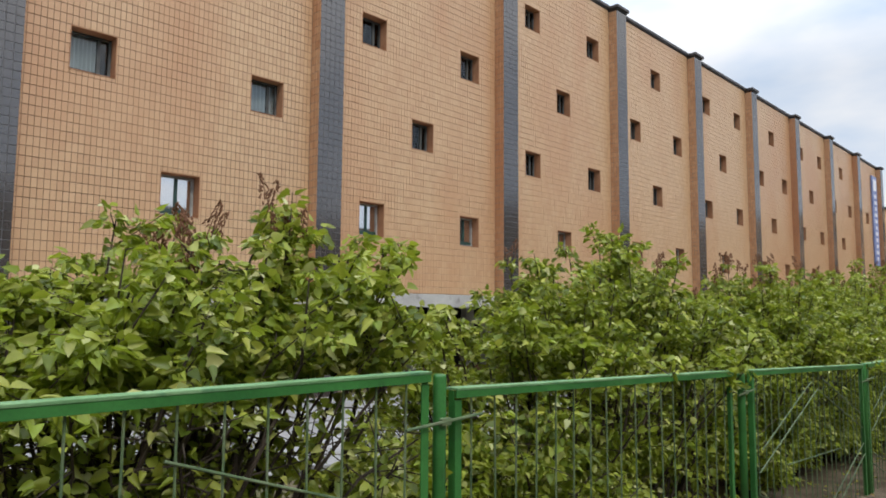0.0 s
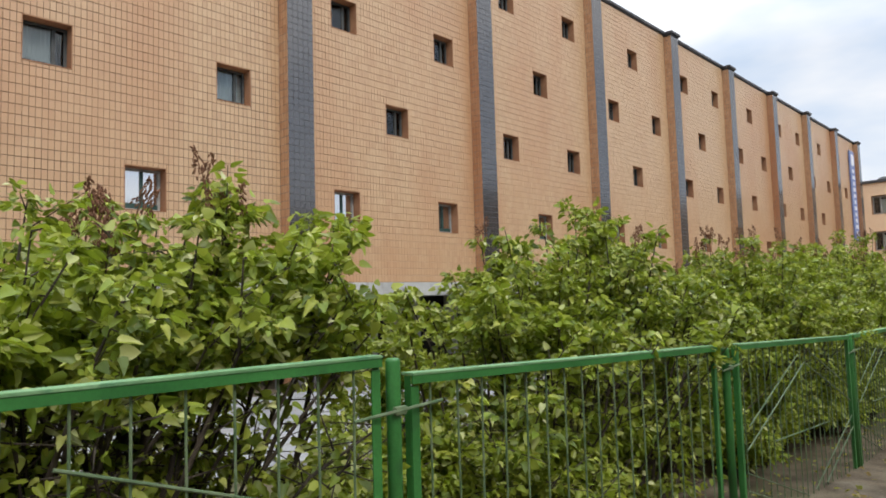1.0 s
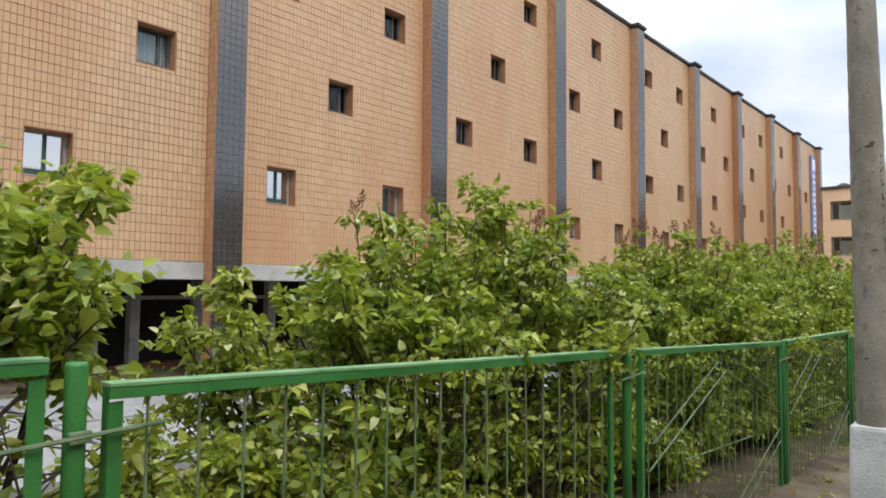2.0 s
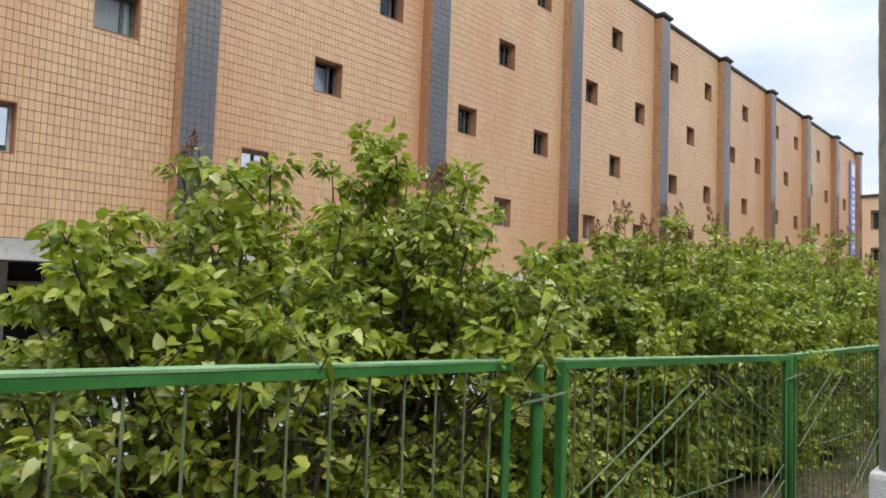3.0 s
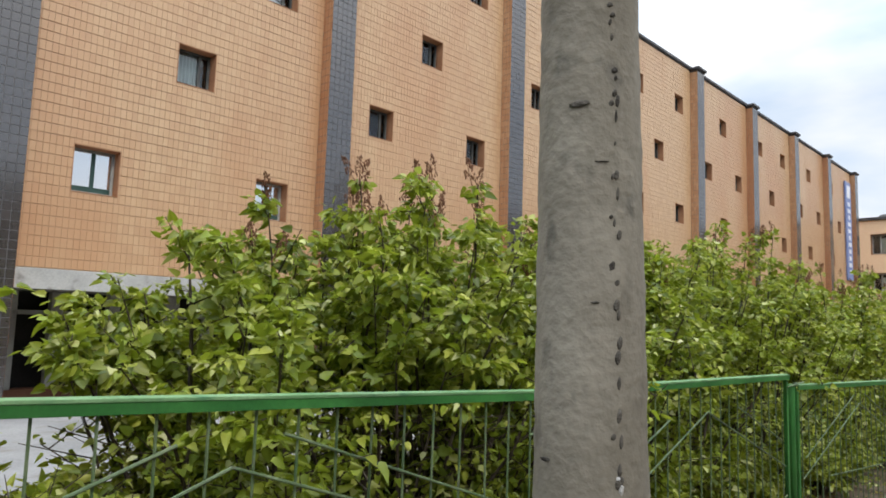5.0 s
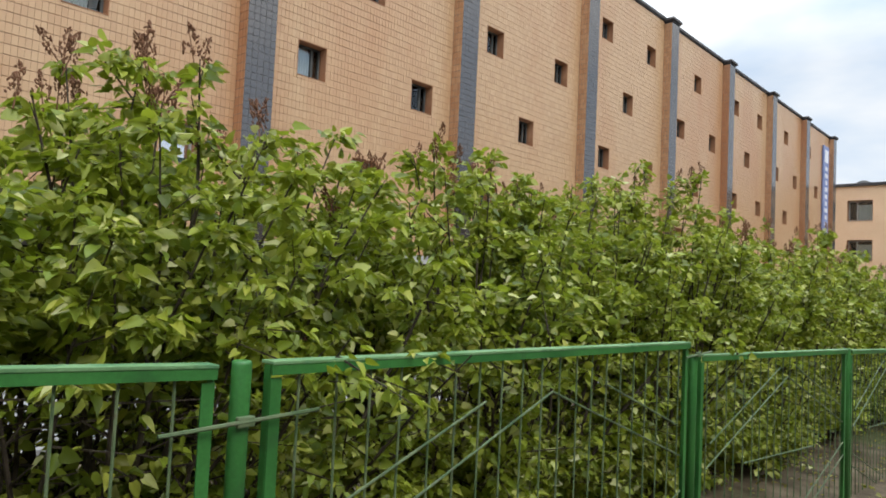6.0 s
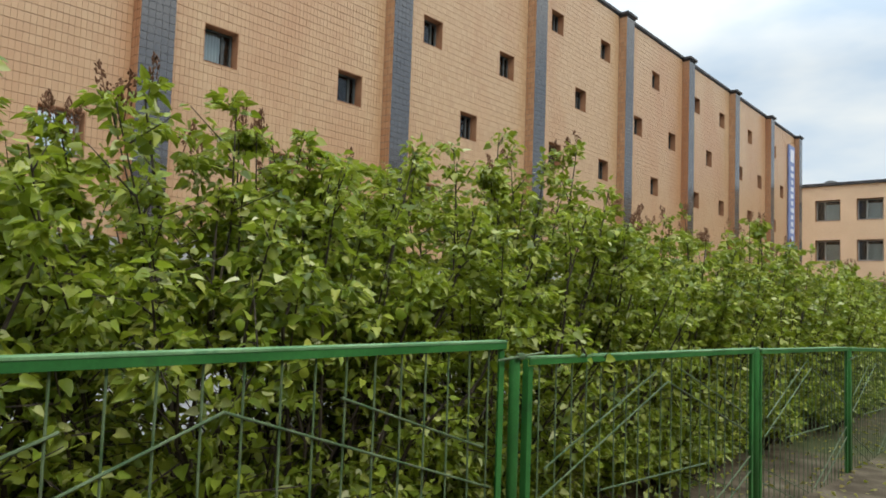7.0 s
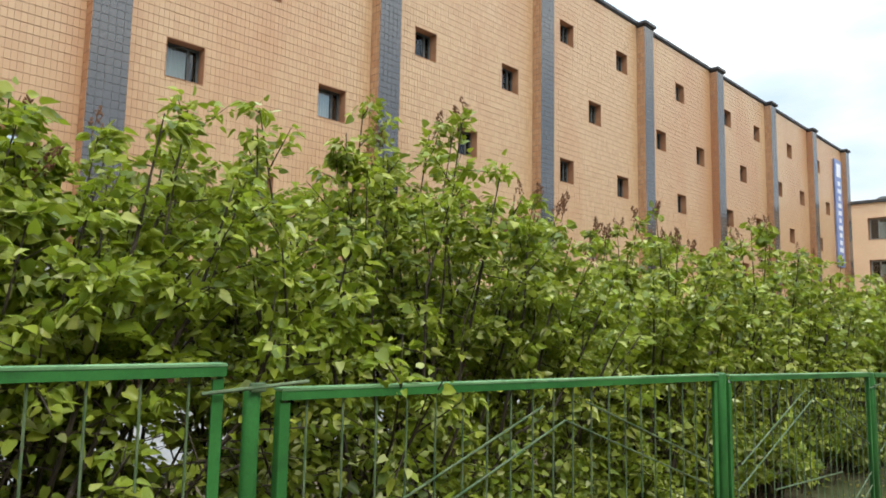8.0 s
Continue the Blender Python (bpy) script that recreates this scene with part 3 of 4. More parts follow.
def fence_panel(y0, z0, y1, z1, brace, x0=0.0, x1=0.0):
    """A welded panel: angle rail on top, two uprights, thin rods and a pair of nested diamonds of rod."""
    base = level(FENCE_X, y0)
    L = y1 - y0
    top = lambda y: z0 - base + (z1 - z0) * y / L
    bot = lambda y: level(FENCE_X, y0 + y) - base - 0.03
    fr = bmesh.new()
    frame_angle(fr, (0.014, 0, top(0)), L, z1 - z0)
    p = part("panel", fr, M_GREEN, fence, "green steel panel under an angle-iron rail")
    p.location = Vector((FENCE_X + x0, y0, base)) - fence.location
    p.rotation_euler = (0, 0, -math.atan2(x1 - x0, L))
    # upper flange, in a paler green than the rail below it
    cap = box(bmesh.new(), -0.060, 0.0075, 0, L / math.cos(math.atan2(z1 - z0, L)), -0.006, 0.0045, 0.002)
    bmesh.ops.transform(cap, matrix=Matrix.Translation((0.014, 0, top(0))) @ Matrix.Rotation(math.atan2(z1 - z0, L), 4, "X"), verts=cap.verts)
    part("rail_top", cap, M_PALE_GREEN, p, "pale green upper flange")
    for y in (0.022, L - 0.022):
        s = 0.018 if y > 1 else -0.018
        up = bmesh.new()
        box(up, 0.0, 0.007, y - 0.02, y + 0.02, bot(y) - 0.02, top(y) - 0.047, 0.0015)
        box(up, -0.032, 0.0005, y + s - 0.003, y + s + 0.003, bot(y) - 0.02, top(y) - 0.008, 0.001)
        part("upright", up, M_GREEN, p)
    rnd = random.Random(int(y0 * 10) + 5)
    n = round((L - 0.2) / 0.148)
    for i in range(n):
        y = 0.115 + (L - 0.23) * i / (n - 1)
        q = rnd.uniform(-0.012, 0.012)
        bow = rnd.uniform(-0.006, 0.006)
        pts = [(-0.006, y, top(y) - 0.006), (-0.006 + bow, y + q * 0.4, (top(y) + bot(y)) / 2), (-0.006, y + q, bot(y) + 0.02)]
        part("rod", tube(bmesh.new(), pts, 0.0047, 6), M_ROD, p)
    if brace:
        c, off, drop, k = L / 2, brace, 0.20, 0.355
        zc = bot(c)
        lines = []
        for s in (-1, 1):
            reach = c - 0.1
            lines.append(((c, top(c) - drop), (c + s * reach, top(c) - drop - k * reach)))
            st, r2 = c + s * off, c - 0.16 - off
            zst = top(c) - drop + (0.08 if off < 0.3 else 0.0)
            lines.append(((st, zst), (st + s * r2, zst - k * r2)))
            lines.append(((c + s * 0.1, zc + 0.06), (c + s * (c - 0.08), zc + 0.06 + 0.335 * (c - 0.18))))
            lines.append(((c + s * 0.45, zc + 0.05), (c + s * (c - 0.06), zc + 0.05 + 0.335 * (c - 0.51))))
        lines.append(((c - 0.85, (top(c) + zc) / 2 - 0.05), (c + 0.65, (top(c) + zc) / 2 - 0.12)))
        for (ya, za), (yb, zb) in lines:
            part("brace", rod(bmesh.new(), (0.006, ya, za), (0.006, yb, zb), 0.0055), M_ROD, p)
    return p


def fence_post(y, ztop, r, clip_z, reach=0.22, dx=0.0):
    base = level(FENCE_X, y) - 0.15
    h = ztop - base
    bm = tube(bmesh.new(), [(0, 0, 0), (0, 0, h - 0.012), (0, 0, h - 0.003), (0, 0, h)], [r, r, r * 0.93, r * 0.75], 20)
    for f in bm.faces:
        f.smooth = len(f.verts) == 4
    p = part("post", bm, M_GREEN, fence, "round green steel post")
    p.location = Vector((FENCE_X - 0.01 + dx, y, base)) - fence.location
    if clip_z:
        part("tie_rod", rod(bmesh.new(), (r + 0.012, -reach, clip_z - base - 0.01), (r + 0.012, reach, clip_z - base + 0.012), 0.0065), M_ROD, p, "thin welded tie rod")
        part("weld", box(bmesh.new(), r - 0.004, r + 0.016, -0.028, 0.03, clip_z - base - 0.016, clip_z - base + 0.016, 0.006), M_ROD, p)
    return p


PANELS = [(-5.75, 1.66, -2.62, 1.56, 0.5, 0, 0), (-2.45, 1.47, 0.70, 1.458, 0.5, 0, 0), (0.85, 1.38, 3.73, 1.285, 0.0, 0, 0), (4.10, 1.268, 7.20, 1.150, 0.17, 0, 0),
          (7.38, 1.150, 10.49, 1.114, 0.5, 0, -0.02), (10.70, 1.022, 13.87, 0.957, 0.17, -0.02, 0.14), (14.02, 0.945, 17.15, 0.85, 0.17, 0.15, 0.22), (17.3, 0.84, 20.4, 0.70, 0.5, 0.22, 0.26),
          (20.6, 0.69, 23.7, 0.56, 0.17, 0.26, 0.3), (23.9, 0.55, 27.0, 0.42, 0.17, 0.3, 0.3), (27.2, 0.41, 30.3, 0.30, 0.5, 0.3, 0.3), (30.5, 0.30, 33.6, 0.22, 0.17, 0.3, 0.3)]
for q in PANELS:
    fence_panel(*q)
POSTS = [(-2.54, 1.54, 0.028, 1.30, 0.22, 0), (0.775, 1.445, 0.028, 1.255, 0.22, 0), (3.93, 1.255, 0.028, 1.12, 0.16, 0), (7.29, 1.16, 0.03, 0.985, 0.26, 0), (10.60, 1.03, 0.029, 1.035, 0.2, -0.02),
         (13.95, 0.965, 0.035, 0.0, 0.2, 0.14), (17.22, 0.85, 0.035, 0.72, 0.2, 0.22), (20.5, 0.70, 0.035, 0.5, 0.2, 0.26), (23.8, 0.57, 0.035, 0.4, 0.2, 0.3), (27.1, 0.43, 0.035, 0.3, 0.2, 0.3), (30.4, 0.31, 0.035, 0.2, 0.2, 0.3)]
for q in POSTS:
    fence_post(*q)

# ---- concrete pole ----
POLE = (0.460, 6.020)
pz = level(*POLE) - 0.1
pole = thing("concrete_pole", (POLE[0], POLE[1], pz), "weathered grey concrete lamp pole with a chipped base", "pole")
shaft = bmesh.new()
N = 40
zs = [0.9 + 0.035 * i for i in range(86)] + [3.95 + 0.25 * i for i in range(22)]
tube(shaft, [(0, 0, z) for z in zs], [max(0.075, 0.1335 - 0.0112 * (z - 1.1)) for z in zs], N)
for v in shaft.verts:
    v.co.x += 0.0022 * noise.noise(v.co * 9) + 0.0030 * noise.noise(v.co * 31)
    v.co.y += 0.0022 * noise.noise(v.co * 9 + Vector((5, 0, 0))) + 0.0030 * noise.noise(v.co * 31 + Vector((9, 0, 0)))
for f in shaft.faces:
    f.smooth = True
part("shaft", shaft, M_POLE, pole)
foot_bm = box(bmesh.new(), -0.185, 0.185, -0.185, 0.185, 0.0, 0.93, 0.03)
for v in foot_bm.verts:
    if v.co.z > 0.8:
        v.co.x *= 0.86
        v.co.y *= 0.86
    v.co += Vector((noise.noise(v.co * 7), noise.noise(v.co * 7 + Vector((3, 1, 0))), 0)) * 0.008
part("base", foot_bm, M_BASE, pole, "pale rough concrete base")
rnd = random.Random(11)
marks = [(a, 2.9 - 0.032 * i + rnd.uniform(-0.03, 0.03), rnd.uniform(0.003, 0.010), rnd.uniform(0.005, 0.018)) for i in range(64) if rnd.random() < 0.92 for a in (-0.54 + rnd.uniform(-0.08, 0.08),)]
marks += [(rnd.uniform(-2.2, -0.7), rnd.uniform(1.0, 3.2), rnd.uniform(0.010, 0.020), rnd.uniform(0.002, 0.004)) for _ in range(9)]
marks += [(-1.25, 3.0, 0.032, 0.013), (-1.1, 3.02, 0.02, 0.016), (-1.2, 2.22, 0.028, 0.009), (-1.85, 1.42, 0.02, 0.006)]
for ang, z, wide, tall in marks:
    r = max(0.075, 0.1335 - 0.0112 * (z - 1.1))
    bm = bmesh.new()
    bmesh.ops.create_icosphere(bm, subdivisions=1, radius=1.0)
    for v in bm.verts:
        v.co = Vector((v.co.x * 0.0035, v.co.y * wide * (1 + 0.4 * noise.noise(v.co * 3 + Vector((z, 0, 0)))), v.co.z * tall + 0.3 * tall * v.co.y))
    bmesh.ops.transform(bm, matrix=Matrix.Rotation(ang, 4, "Z") @ Matrix.Translation((r, 0, z)), verts=bm.verts)
    part("chip", bm, M_CHIP, pole)
for i in range(16):
    z, ang = 0.97 + 0.024 * i * rnd.uniform(0.6, 1.2), -0.52 + rnd.uniform(-0.12, 0.12)
    r = 0.1335 - 0.0112 * (z - 1.1)
    bm = bmesh.new()
    bmesh.ops.create_icosphere(bm, subdivisions=1, radius=1.0)
    for v in bm.verts:
        v.co = Vector((v.co.x * 0.003, v.co.y * 0.006 * (1 + 0.5 * noise.noise(v.co * 3 + Vector((z * 9, 0, 0)))), v.co.z * rnd.uniform(0.008, 0.016)))
    bmesh.ops.transform(bm, matrix=Matrix.Rotation(ang, 4, "Z") @ Matrix.Translation((r, 0, z)), verts=bm.verts)
    part("paint_fleck", bm, M_BASE, pole)
pole.rotation_euler = (0, radians(-0.6), 0)


# ---- lilac hedge ----
LEAF = np.array([(0, 0, 0), (0.27, -0.07, 0.06), (0.43, 0.20, 0.11), (0.31, 0.60, 0.07), (0, 1.0, 0), (-0.31, 0.60, 0.07), (-0.43, 0.20, 0.11), (-0.27, -0.07, 0.06)])
LEAF_FACES = np.array([(0, 1, 2), (0, 2, 3), (0, 3, 4), (0, 6, 7), (0, 5, 6), (0, 4, 5)])


def leaf_mesh(name, pos, axis, up, size, parent, mat):
    """Heart-shaped folded leaves at pos, tips along axis, faces towards up."""
    axis = axis / np.linalg.norm(axis, axis=1)[:, None]
    side = np.cross(axis, up)
    side /= np.linalg.norm(side, axis=1)[:, None] + 1e-9
    nrm = np.cross(side, axis)
    n = len(pos)
    droop = np.random.default_rng(n).uniform(-0.75, 0.15, n)
    shape = np.repeat(LEAF[None], n, 0)
    shape[:, :, 2] = shape[:, :, 2] * np.random.default_rng(n + 1).uniform(-0.3, 3.0, n)[:, None] + droop[:, None] * LEAF[None, :, 1] ** 2
    shape[:, :, 0] *= np.random.default_rng(n + 2).uniform(0.62, 1.12, n)[:, None]
    v = pos[:, None] + size[:, None, None] * (shape[:, :, 0, None] * side[:, None] + shape[:, :, 1, None] * axis[:, None] + shape[:, :, 2, None] * nrm[:, None])
    f = (LEAF_FACES[None] + 8 * np.arange(n)[:, None, None]).reshape(-1, 3)
    me = bpy.data.meshes.new(name)
    me.vertices.add(n * 8)
    me.vertices.foreach_set("co", v.reshape(-1).astype(np.float32))
    me.loops.add(len(f) * 3)
    me.loops.foreach_set("vertex_index", f.reshape(-1).astype(np.int32))
    me.polygons.add(len(f))
    me.polygons.foreach_set("loop_start", np.arange(0, len(f) * 3, 3, dtype=np.int32))
    me.update(calc_edges=True)
    me.validate()
    me.materials.append(mat)
    ob = new(name, me)
    ob.parent = parent
    return tagged(ob, kind="stuff")


def seed_head(seed):
    """A dry lilac panicle: a spike with short side twigs and small husks."""
    rnd = random.Random(seed)
    bm = bmesh.new()
    tube(bm, [(0, 0, -0.03), (0.004, 0.003, 0.06), (0.0, 0.006, 0.155)], [0.003, 0.0022, 0.001], 4)
    for i in range(34):
        h = 0.015 + 0.135 * i / 34
        a, r = rnd.uniform(0, 6.28), (0.042 - 0.22 * h) * rnd.uniform(0.4, 1.0)
        c = Vector((r * math.cos(a), r * math.sin(a), h + r * 0.6))
        made = bmesh.ops.create_icosphere(bm, subdivisions=1, radius=1.0)["verts"]
        m = Matrix.Translation(c) @ Euler((rnd.uniform(-0.7, 0.7), rnd.uniform(-0.7, 0.7), 0)).to_matrix().to_4x4() @ Matrix.Diagonal((0.0042, 0.0042, 0.011, 1))
        bmesh.ops.transform(bm, matrix=m, verts=made)
    me = bpy.data.meshes.new("seed_head")
    bm.to_mesh(me)
    bm.free()
    me.materials.append(M_SEED)
    return me


SEEDS = [seed_head(i) for i in range(3)]


OPEN_SPANS = ((-0.9, 0.9), (2.8, 4.2), (4.8, 5.9), (6.6, 7.6), (9.2, 10.2), (10.45, 10.95))


def bush(yc, half, depth, profile, seed, shoots, per, size, heads, xc=-1.75, own=True, low=0.0, spill=(), label=""):
    """A many-stemmed lilac. profile: (offset along the hedge, height above ground) pairs of its uneven top."""
    rnd, rng = random.Random(seed), np.random.default_rng(seed)
    base = level(xc, yc)
    b = thing("lilac_bush", (xc, yc, base), label or "dense lilac bush with heart-shaped green leaves behind the fence", "bush", "hedge bushes")
    po, ph = [p[0] for p in profile], [p[1] for p in profile]
    joined = bmesh.new()
    P, A, U, S, tips = [], [], [], [], []
    for i in range(shoots + len(spill)):
        oy = half * (2 * ((i * 0.618034 + rnd.uniform(-0.02, 0.02)) % 1.0) - 1)
        ox = rnd.uniform(-depth, depth)
        crown = (0.04 + float(np.interp(oy, po, ph))) * (1 - 0.22 * (abs(ox) / depth) ** 2)
        reach = rnd.choice((1.0, 1.0, 0.96, 0.93, 0.88, 0.84, 0.78, 0.72, 0.64, 0.54, 0.42))
        if rnd.random() < low:
            reach, ox = rnd.uniform(0.12, 0.40), depth * rnd.uniform(0.0, 0.85)
        tip = Vector((ox * (1.05 if reach < 0.8 else 0.9), oy, max(0.25, crown * reach * rnd.uniform(0.96, 1.04))))
        if i >= shoots:
            sy, sz = spill[i - shoots]
            tip, reach, ox, oy = Vector((-0.46 - xc, sy - yc, sz - base)), 0.6, 0.6, sy - yc
        root = Vector((ox * 0.35 + rnd.uniform(-0.15, 0.15), oy * 0.55 + rnd.uniform(-0.25, 0.25), -0.06))
        k1 = root.lerp(tip, 0.4) + Vector((rnd.uniform(-0.08, 0.08), rnd.uniform(-0.1, 0.1), 0.12))
        k2 = root.lerp(tip, 0.75) + Vector((rnd.uniform(-0.06, 0.06), rnd.uniform(-0.08, 0.08), 0.08))
        r0 = rnd.uniform(0.009, 0.019)
        stems = bmesh.new() if own else joined
        tube(stems, (root, k1, k2, tip), (r0, r0 * 0.75, r0 * 0.48, 0.003), 5, False)
        if reach > 0.92 and abs(ox) < 0.6 * depth:
            tips.append(tip)
        twigs = 10
        start = 0.36 if reach > 0.7 else 0.32
        for j in range(twigs):
            f = start + (1 - start) * (j + rnd.random()) / twigs
            at = root.lerp(k1, f / 0.4) if f < 0.4 else k1.lerp(k2, (f - 0.4) / 0.35) if f < 0.75 else k2.lerp(tip, (f - 0.75) / 0.25)
            out = Vector((rnd.gauss(0, 1), rnd.gauss(0, 1), rnd.gauss(0.35, 0.4))).normalized()
            ln = rnd.uniform(0.12, 0.38)
            end = at + out * ln
            if reach > 0.8 and j == twigs - 1:
                end = at + (tip - at) * 0.8 + out * 0.06
            tube(stems, (at, end), (0.0045, 0.0018), 4, False)
            m = max(3, int(rng.normal(per, per * 0.25) * (1.65 if reach > 0.8 and f > 0.6 else 0.92)))
            along = rng.random(m)[:, None]
            pos = np.array(at)[None] * (1 - along) + np.array(end)[None] * along
            spin = rng.normal(0, 1, (m, 3))
            spin[:, 2] *= 0.35
            spin /= np.linalg.norm(spin, axis=1)[:, None]
            pos = pos + spin * rng.uniform(0.015, 0.075, m)[:, None]
            ax = spin + np.array(out)[None] * 0.5 + np.array((0.12, 0, -0.30))[None]
            up = rng.normal(0, 0.75, (m, 3)) + np.array((0.25, 0, 1.0))[None]
            P.append(pos), A.append(ax), U.append(up), S.append(size * rng.uniform(0.55, 1.25, m))
        if own:
            part("stem", stems, M_BARK, b)
    if own:
        joined.free()
    else:
        tagged(part("branchwork", joined, M_BARK, b), kind="stuff")
    pos = np.concatenate(P)
    # thinner foliage at hip height, under the crown, where stems and the yard behind show
    yw = yc + pos[:, 1]
    open_ = np.zeros(len(pos), bool)
    for ya, yb in OPEN_SPANS:
        open_ |= (yw > ya) & (yw < yb)
    band = (pos[:, 2] > 0.86) & (pos[:, 2] < 1.20)
    thin = band & (rng.random(len(pos)) < np.where(open_, 0.82, 0.25))
    keep = (pos[:, 2] > 0.06) & ~thin
    leaf_mesh("leaves", pos[keep], np.concatenate(A)[keep], np.concatenate(U)[keep], np.concatenate(S)[keep], b, M_LEAF)
    rnd.shuffle(tips)
    spots = [t for t in tips if heads and (heads[0] <= t.y <= heads[1])][: heads[2]] if heads else []
    for t in spots:
        for q in range(rnd.choice((1, 2, 3))):
            h = new("seed_head", SEEDS[rnd.randrange(3)])
            h.parent = b
            h.location = t + Vector((rnd.uniform(-0.05, 0.05), rnd.uniform(-0.05, 0.05), rnd.uniform(-0.05, 0.03)))
            h.rotation_euler = (rnd.uniform(-0.45, 0.45), rnd.uniform(-0.45, 0.45), rnd.uniform(0, 6))
            s = rnd.uniform(0.8, 1.25)
            h.scale = (s, s, s)
    return b


def tops(yc, *pairs):
    """Heights of a bush's top, given along the fence, as offsets from its middle."""
    return tuple((y - yc, h) for y, h in pairs)


bush(-3.6, 1.3, 1.0, ((-1.3, 1.8), (0, 2.0), (1.3, 1.9)), 2, 80, 20, 0.056, None)
bush(-0.50, 1.62, 0.95, tops(-0.50, (-2.2, 1.66), (-0.6, 1.68), (-0.4, 1.75), (-0.18, 1.97), (0.0, 1.98), (0.2, 1.93), (0.4, 1.95), (0.53, 2.05), (0.73, 2.08), (0.87, 1.96), (1.03, 2.08), (1.2, 2.15), (1.36, 2.10), (1.54, 1.94)), 3, 205, 25, 0.053, (0.45, 1.15, 9), xc=-1.66, low=0.12)
bush(3.50, 1.60, 0.95, tops(3.50, (1.86, 1.62), (2.1, 1.78), (2.42, 1.82), (2.7, 1.92), (2.9, 2.14), (3.1, 2.20), (3.22, 2.20), (3.33, 2.38), (3.44, 2.14), (3.6, 2.14), (3.8, 2.32), (3.98, 2.40), (4.15, 2.30), (4.32, 2.20), (4.5, 2.34), (4.76, 2.26), (5.0, 2.06), (5.15, 1.8), (5.34, 1.45)), 5, 205, 25, 0.053, (-0.9, 0.6, 2), xc=-1.64, low=0.24, spill=((2.77, 1.36), (3.76, 1.34), (3.86, 1.30), (3.92, 1.40)))
bush(7.05, 1.50, 0.95, tops(7.05, (5.56, 1.5), (5.7, 1.76), (5.82, 2.0), (6.1, 1.95), (6.4, 2.08), (6.55, 2.28), (6.9, 2.38), (7.3, 2.47), (7.6, 2.56), (7.85, 2.46), (8.05, 2.48), (8.25, 2.38), (8.5, 2.28)), 7, 190, 25, 0.053, (-0.7, 1.3, 34), xc=-1.66, low=0.26, spill=((7.64, 1.22), (8.26, 1.14)))
bush(9.65, 1.35, 0.95, tops(9.65, (8.3, 2.1), (8.42, 2.2), (8.52, 2.42), (8.74, 2.50), (9.07, 2.45), (9.3, 2.40), (9.56, 2.52), (9.9, 2.42), (10.2, 2.25), (10.55, 2.48), (11.0, 2.62)), 9, 178, 25, 0.053, (-1.3, 1.2, 14), xc=-1.66, low=0.26)
bush(12.15, 1.5, 0.95, tops(12.15, (10.65, 2.58), (11.0, 2.78), (11.4, 2.88), (11.75, 2.90), (12.0, 2.90), (12.3, 2.98), (12.6, 3.08), (12.86, 2.76), (13.2, 2.6), (13.65, 2.42)), 11, 190, 24, 0.053, (-0.2, 1.2, 16), xc=-1.66, low=0.28, spill=((11.2, 1.04), (11.42, 1.02)))
bush(15.2, 1.7, 0.95, tops(15.2, (13.5, 2.35), (14.2, 2.48), (14.8, 2.6), (15.5, 2.88), (16.9, 2.85)), 13, 165, 18, 0.064, (-1.2, 1.4, 14), low=0.28)
far_a = bush(18.4, 1.8, 1.0, ((-1.7, 2.85), (-0.8, 3.1), (0.3, 3.2), (1.7, 2.95)), 15, 100, 11, 0.084, (-1.5, 1.5, 12), own=False, low=0.22)
far_b = bush(21.7, 1.8, 1.1, ((-1.7, 2.95), (-0.6, 3.3), (0.5, 3.2), (1.7, 3.0)), 17, 100, 11, 0.084, (-1.5, 1.5, 12), own=False, low=0.22)
bush(1.72, 0.30, 0.6, ((-0.3, 0.85), (0, 0.95), (0.3, 1.0)), 23, 20, 20, 0.052, None, label="low young lilac bush filling a gap in the hedge")
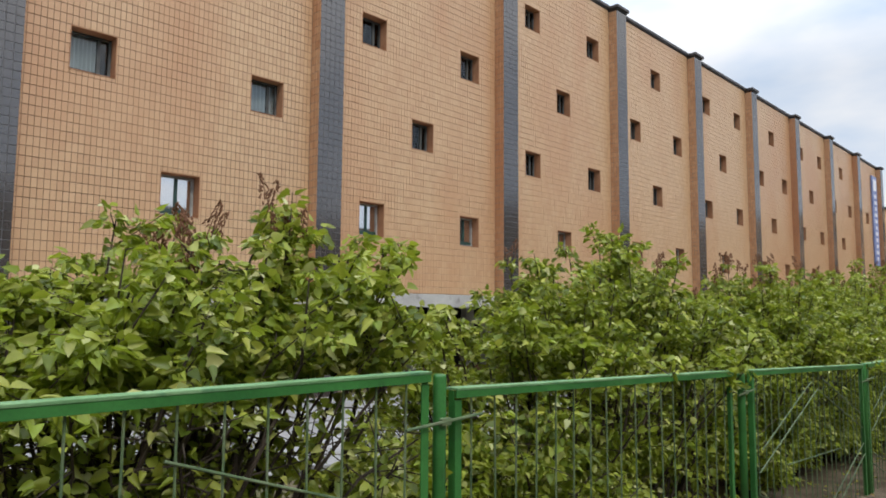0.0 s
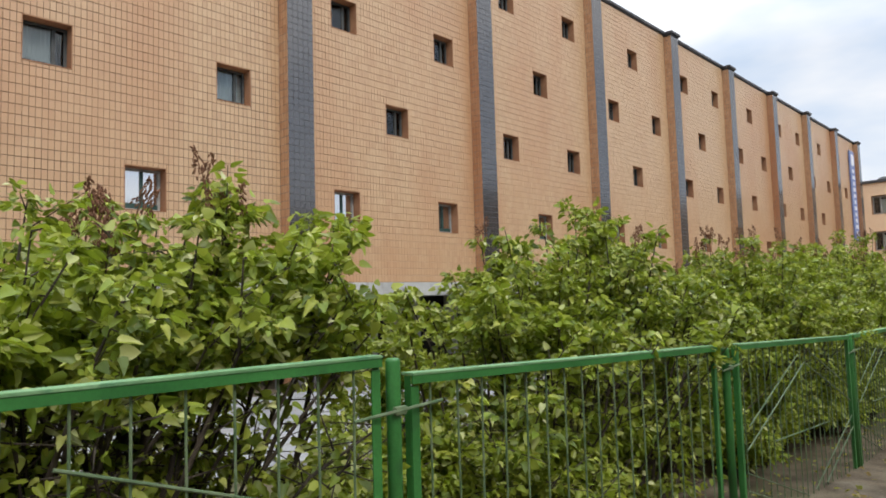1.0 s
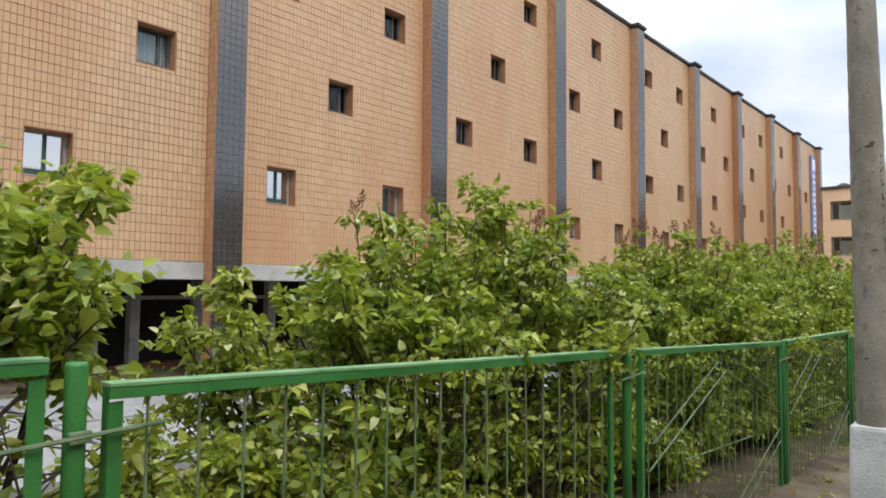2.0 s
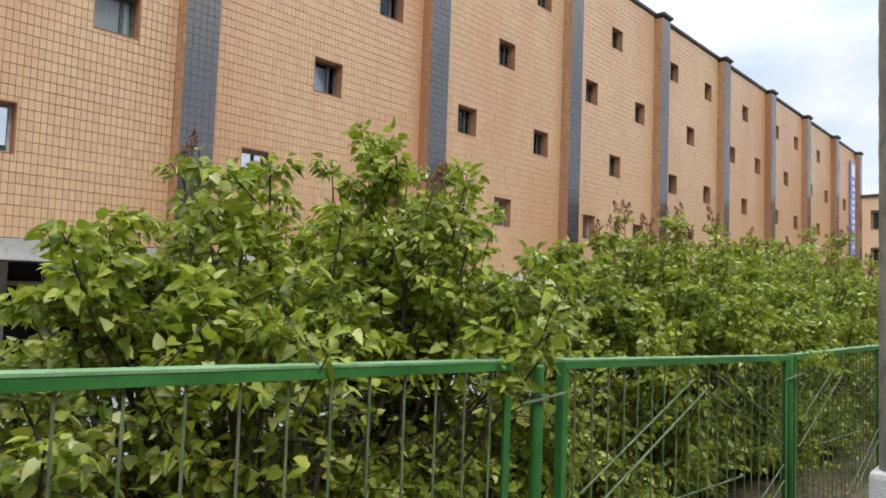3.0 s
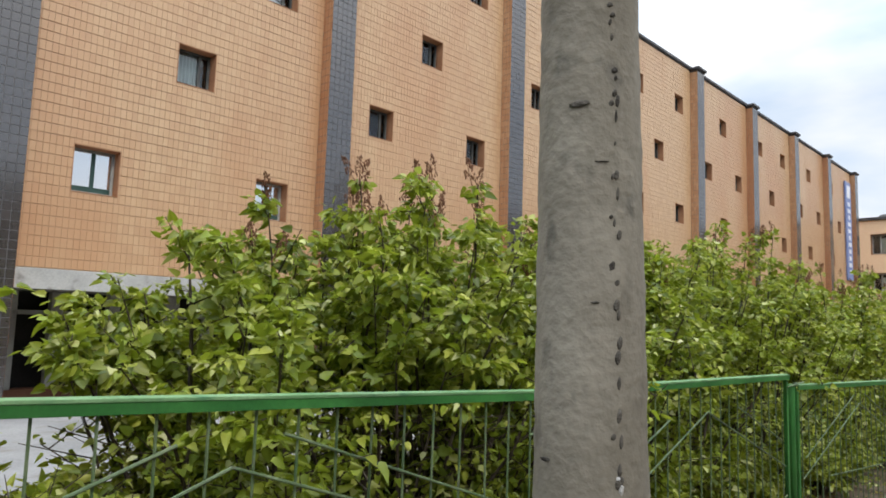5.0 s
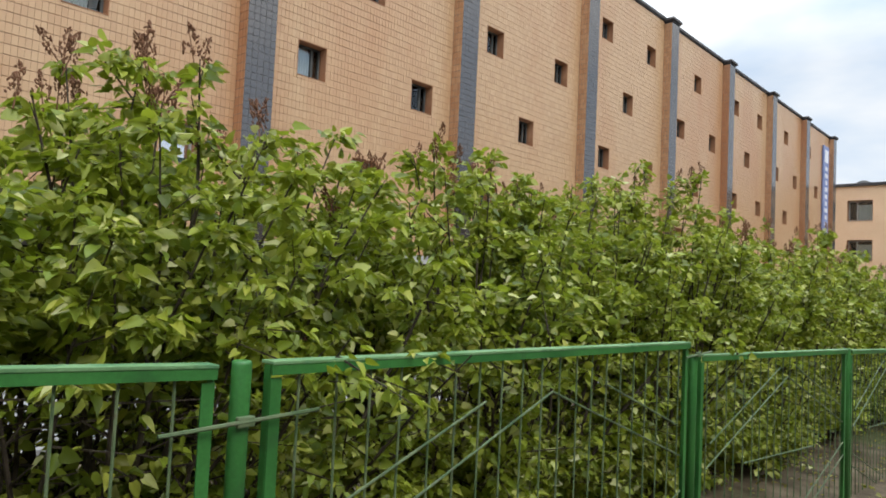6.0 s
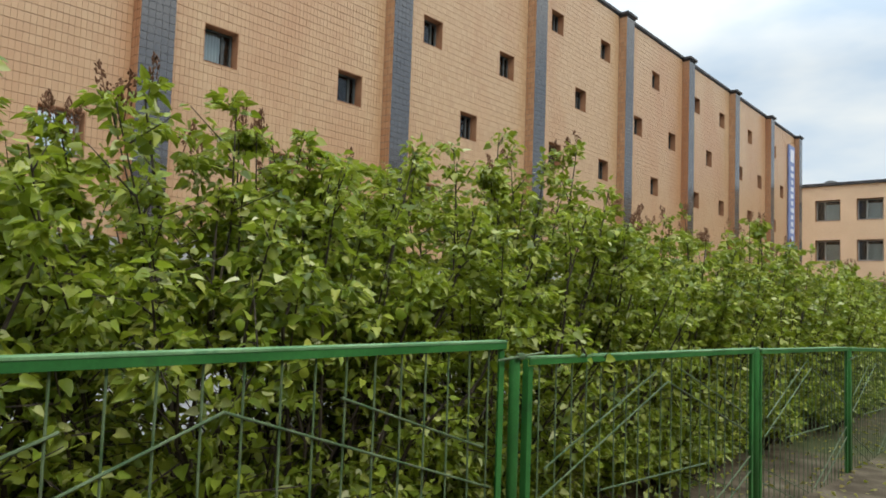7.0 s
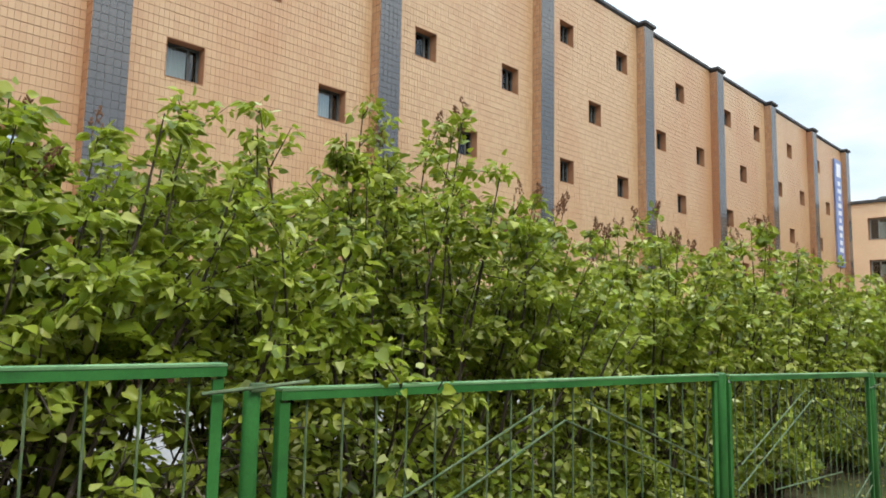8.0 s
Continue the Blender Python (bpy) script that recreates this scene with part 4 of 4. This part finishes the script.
bush(5.44, 0.34, 0.7, ((-0.34, 0.85), (0, 0.85), (0.34, 0.9)), 25, 22, 20, 0.052, None, label="low young lilac bush filling a gap in the hedge")
for i in range(8):
    yq = 25.0 + 3.25 * i
    copy_thing((far_a, far_b)[i % 2], Matrix.Translation((-1.8 - 0.1 * i, yq, level(-1.8, yq))) @ Matrix.Rotation(math.pi * (i % 3 == 1), 4, "Z"))

# fallen leaves on the soil along the fence
rng = np.random.default_rng(21)
n = 1500
lp = np.stack([rng.normal(-0.6, 0.9, n), rng.uniform(-2, 24, n), np.zeros(n)], 1)
lp[:, 2] = [level(a, b) + 0.035 * noise.noise((a * 0.9, b * 0.9, 0)) + 0.022 for a, b in lp[:, :2]]
la = rng.normal(0, 1, (n, 3))
la[:, 2] *= 0.15
lu = rng.normal(0, 0.25, (n, 3)) + np.array((0, 0, 1))
litter = leaf_mesh("leaf_litter", lp, la, lu, rng.uniform(0.03, 0.07, n), None, M_LITTER)
tagged(litter, "dry fallen leaves scattered on the soil", "leaf litter", kind="stuff")

# ---- single tiles, last ----
for wall, cells in single_tiles:
    if not cells:
        continue
    a0, b0, c0, d0 = cells[0]
    v, f = tile_mesh([(-(b0 - a0) / 2, (b0 - a0) / 2, -(d0 - c0) / 2, (d0 - c0) / 2)], lambda u, z, h: (h, u, z))
    me = bpy.data.meshes.new("tile")
    me.from_pydata(v, [], f)
    me.materials.append(M_TILE_ONE)
    for a, b, c, d in cells:
        t = new("tile", me)
        t.parent = wall
        t.location = (WALL_X - 0.008, (a + b) / 2, (c + d) / 2)
for pier, cells in single_slates:
    a0, b0, c0, d0 = cells[0]
    v, f = tile_mesh([(-(b0 - a0) / 2, (b0 - a0) / 2, -(d0 - c0) / 2, (d0 - c0) / 2)], lambda u, z, h: (h, u, z), 0.003, 0.007, tilt=0.0)
    me = bpy.data.meshes.new("dark_tile")
    me.from_pydata(v, [], f)
    me.materials.append(M_SLATE_ONE)
    for a, b, c, d in cells:
        t = new("dark_tile", me)
        t.parent = pier
        t.location = (PIER_X - 0.008, (a + b) / 2, (c + d) / 2)
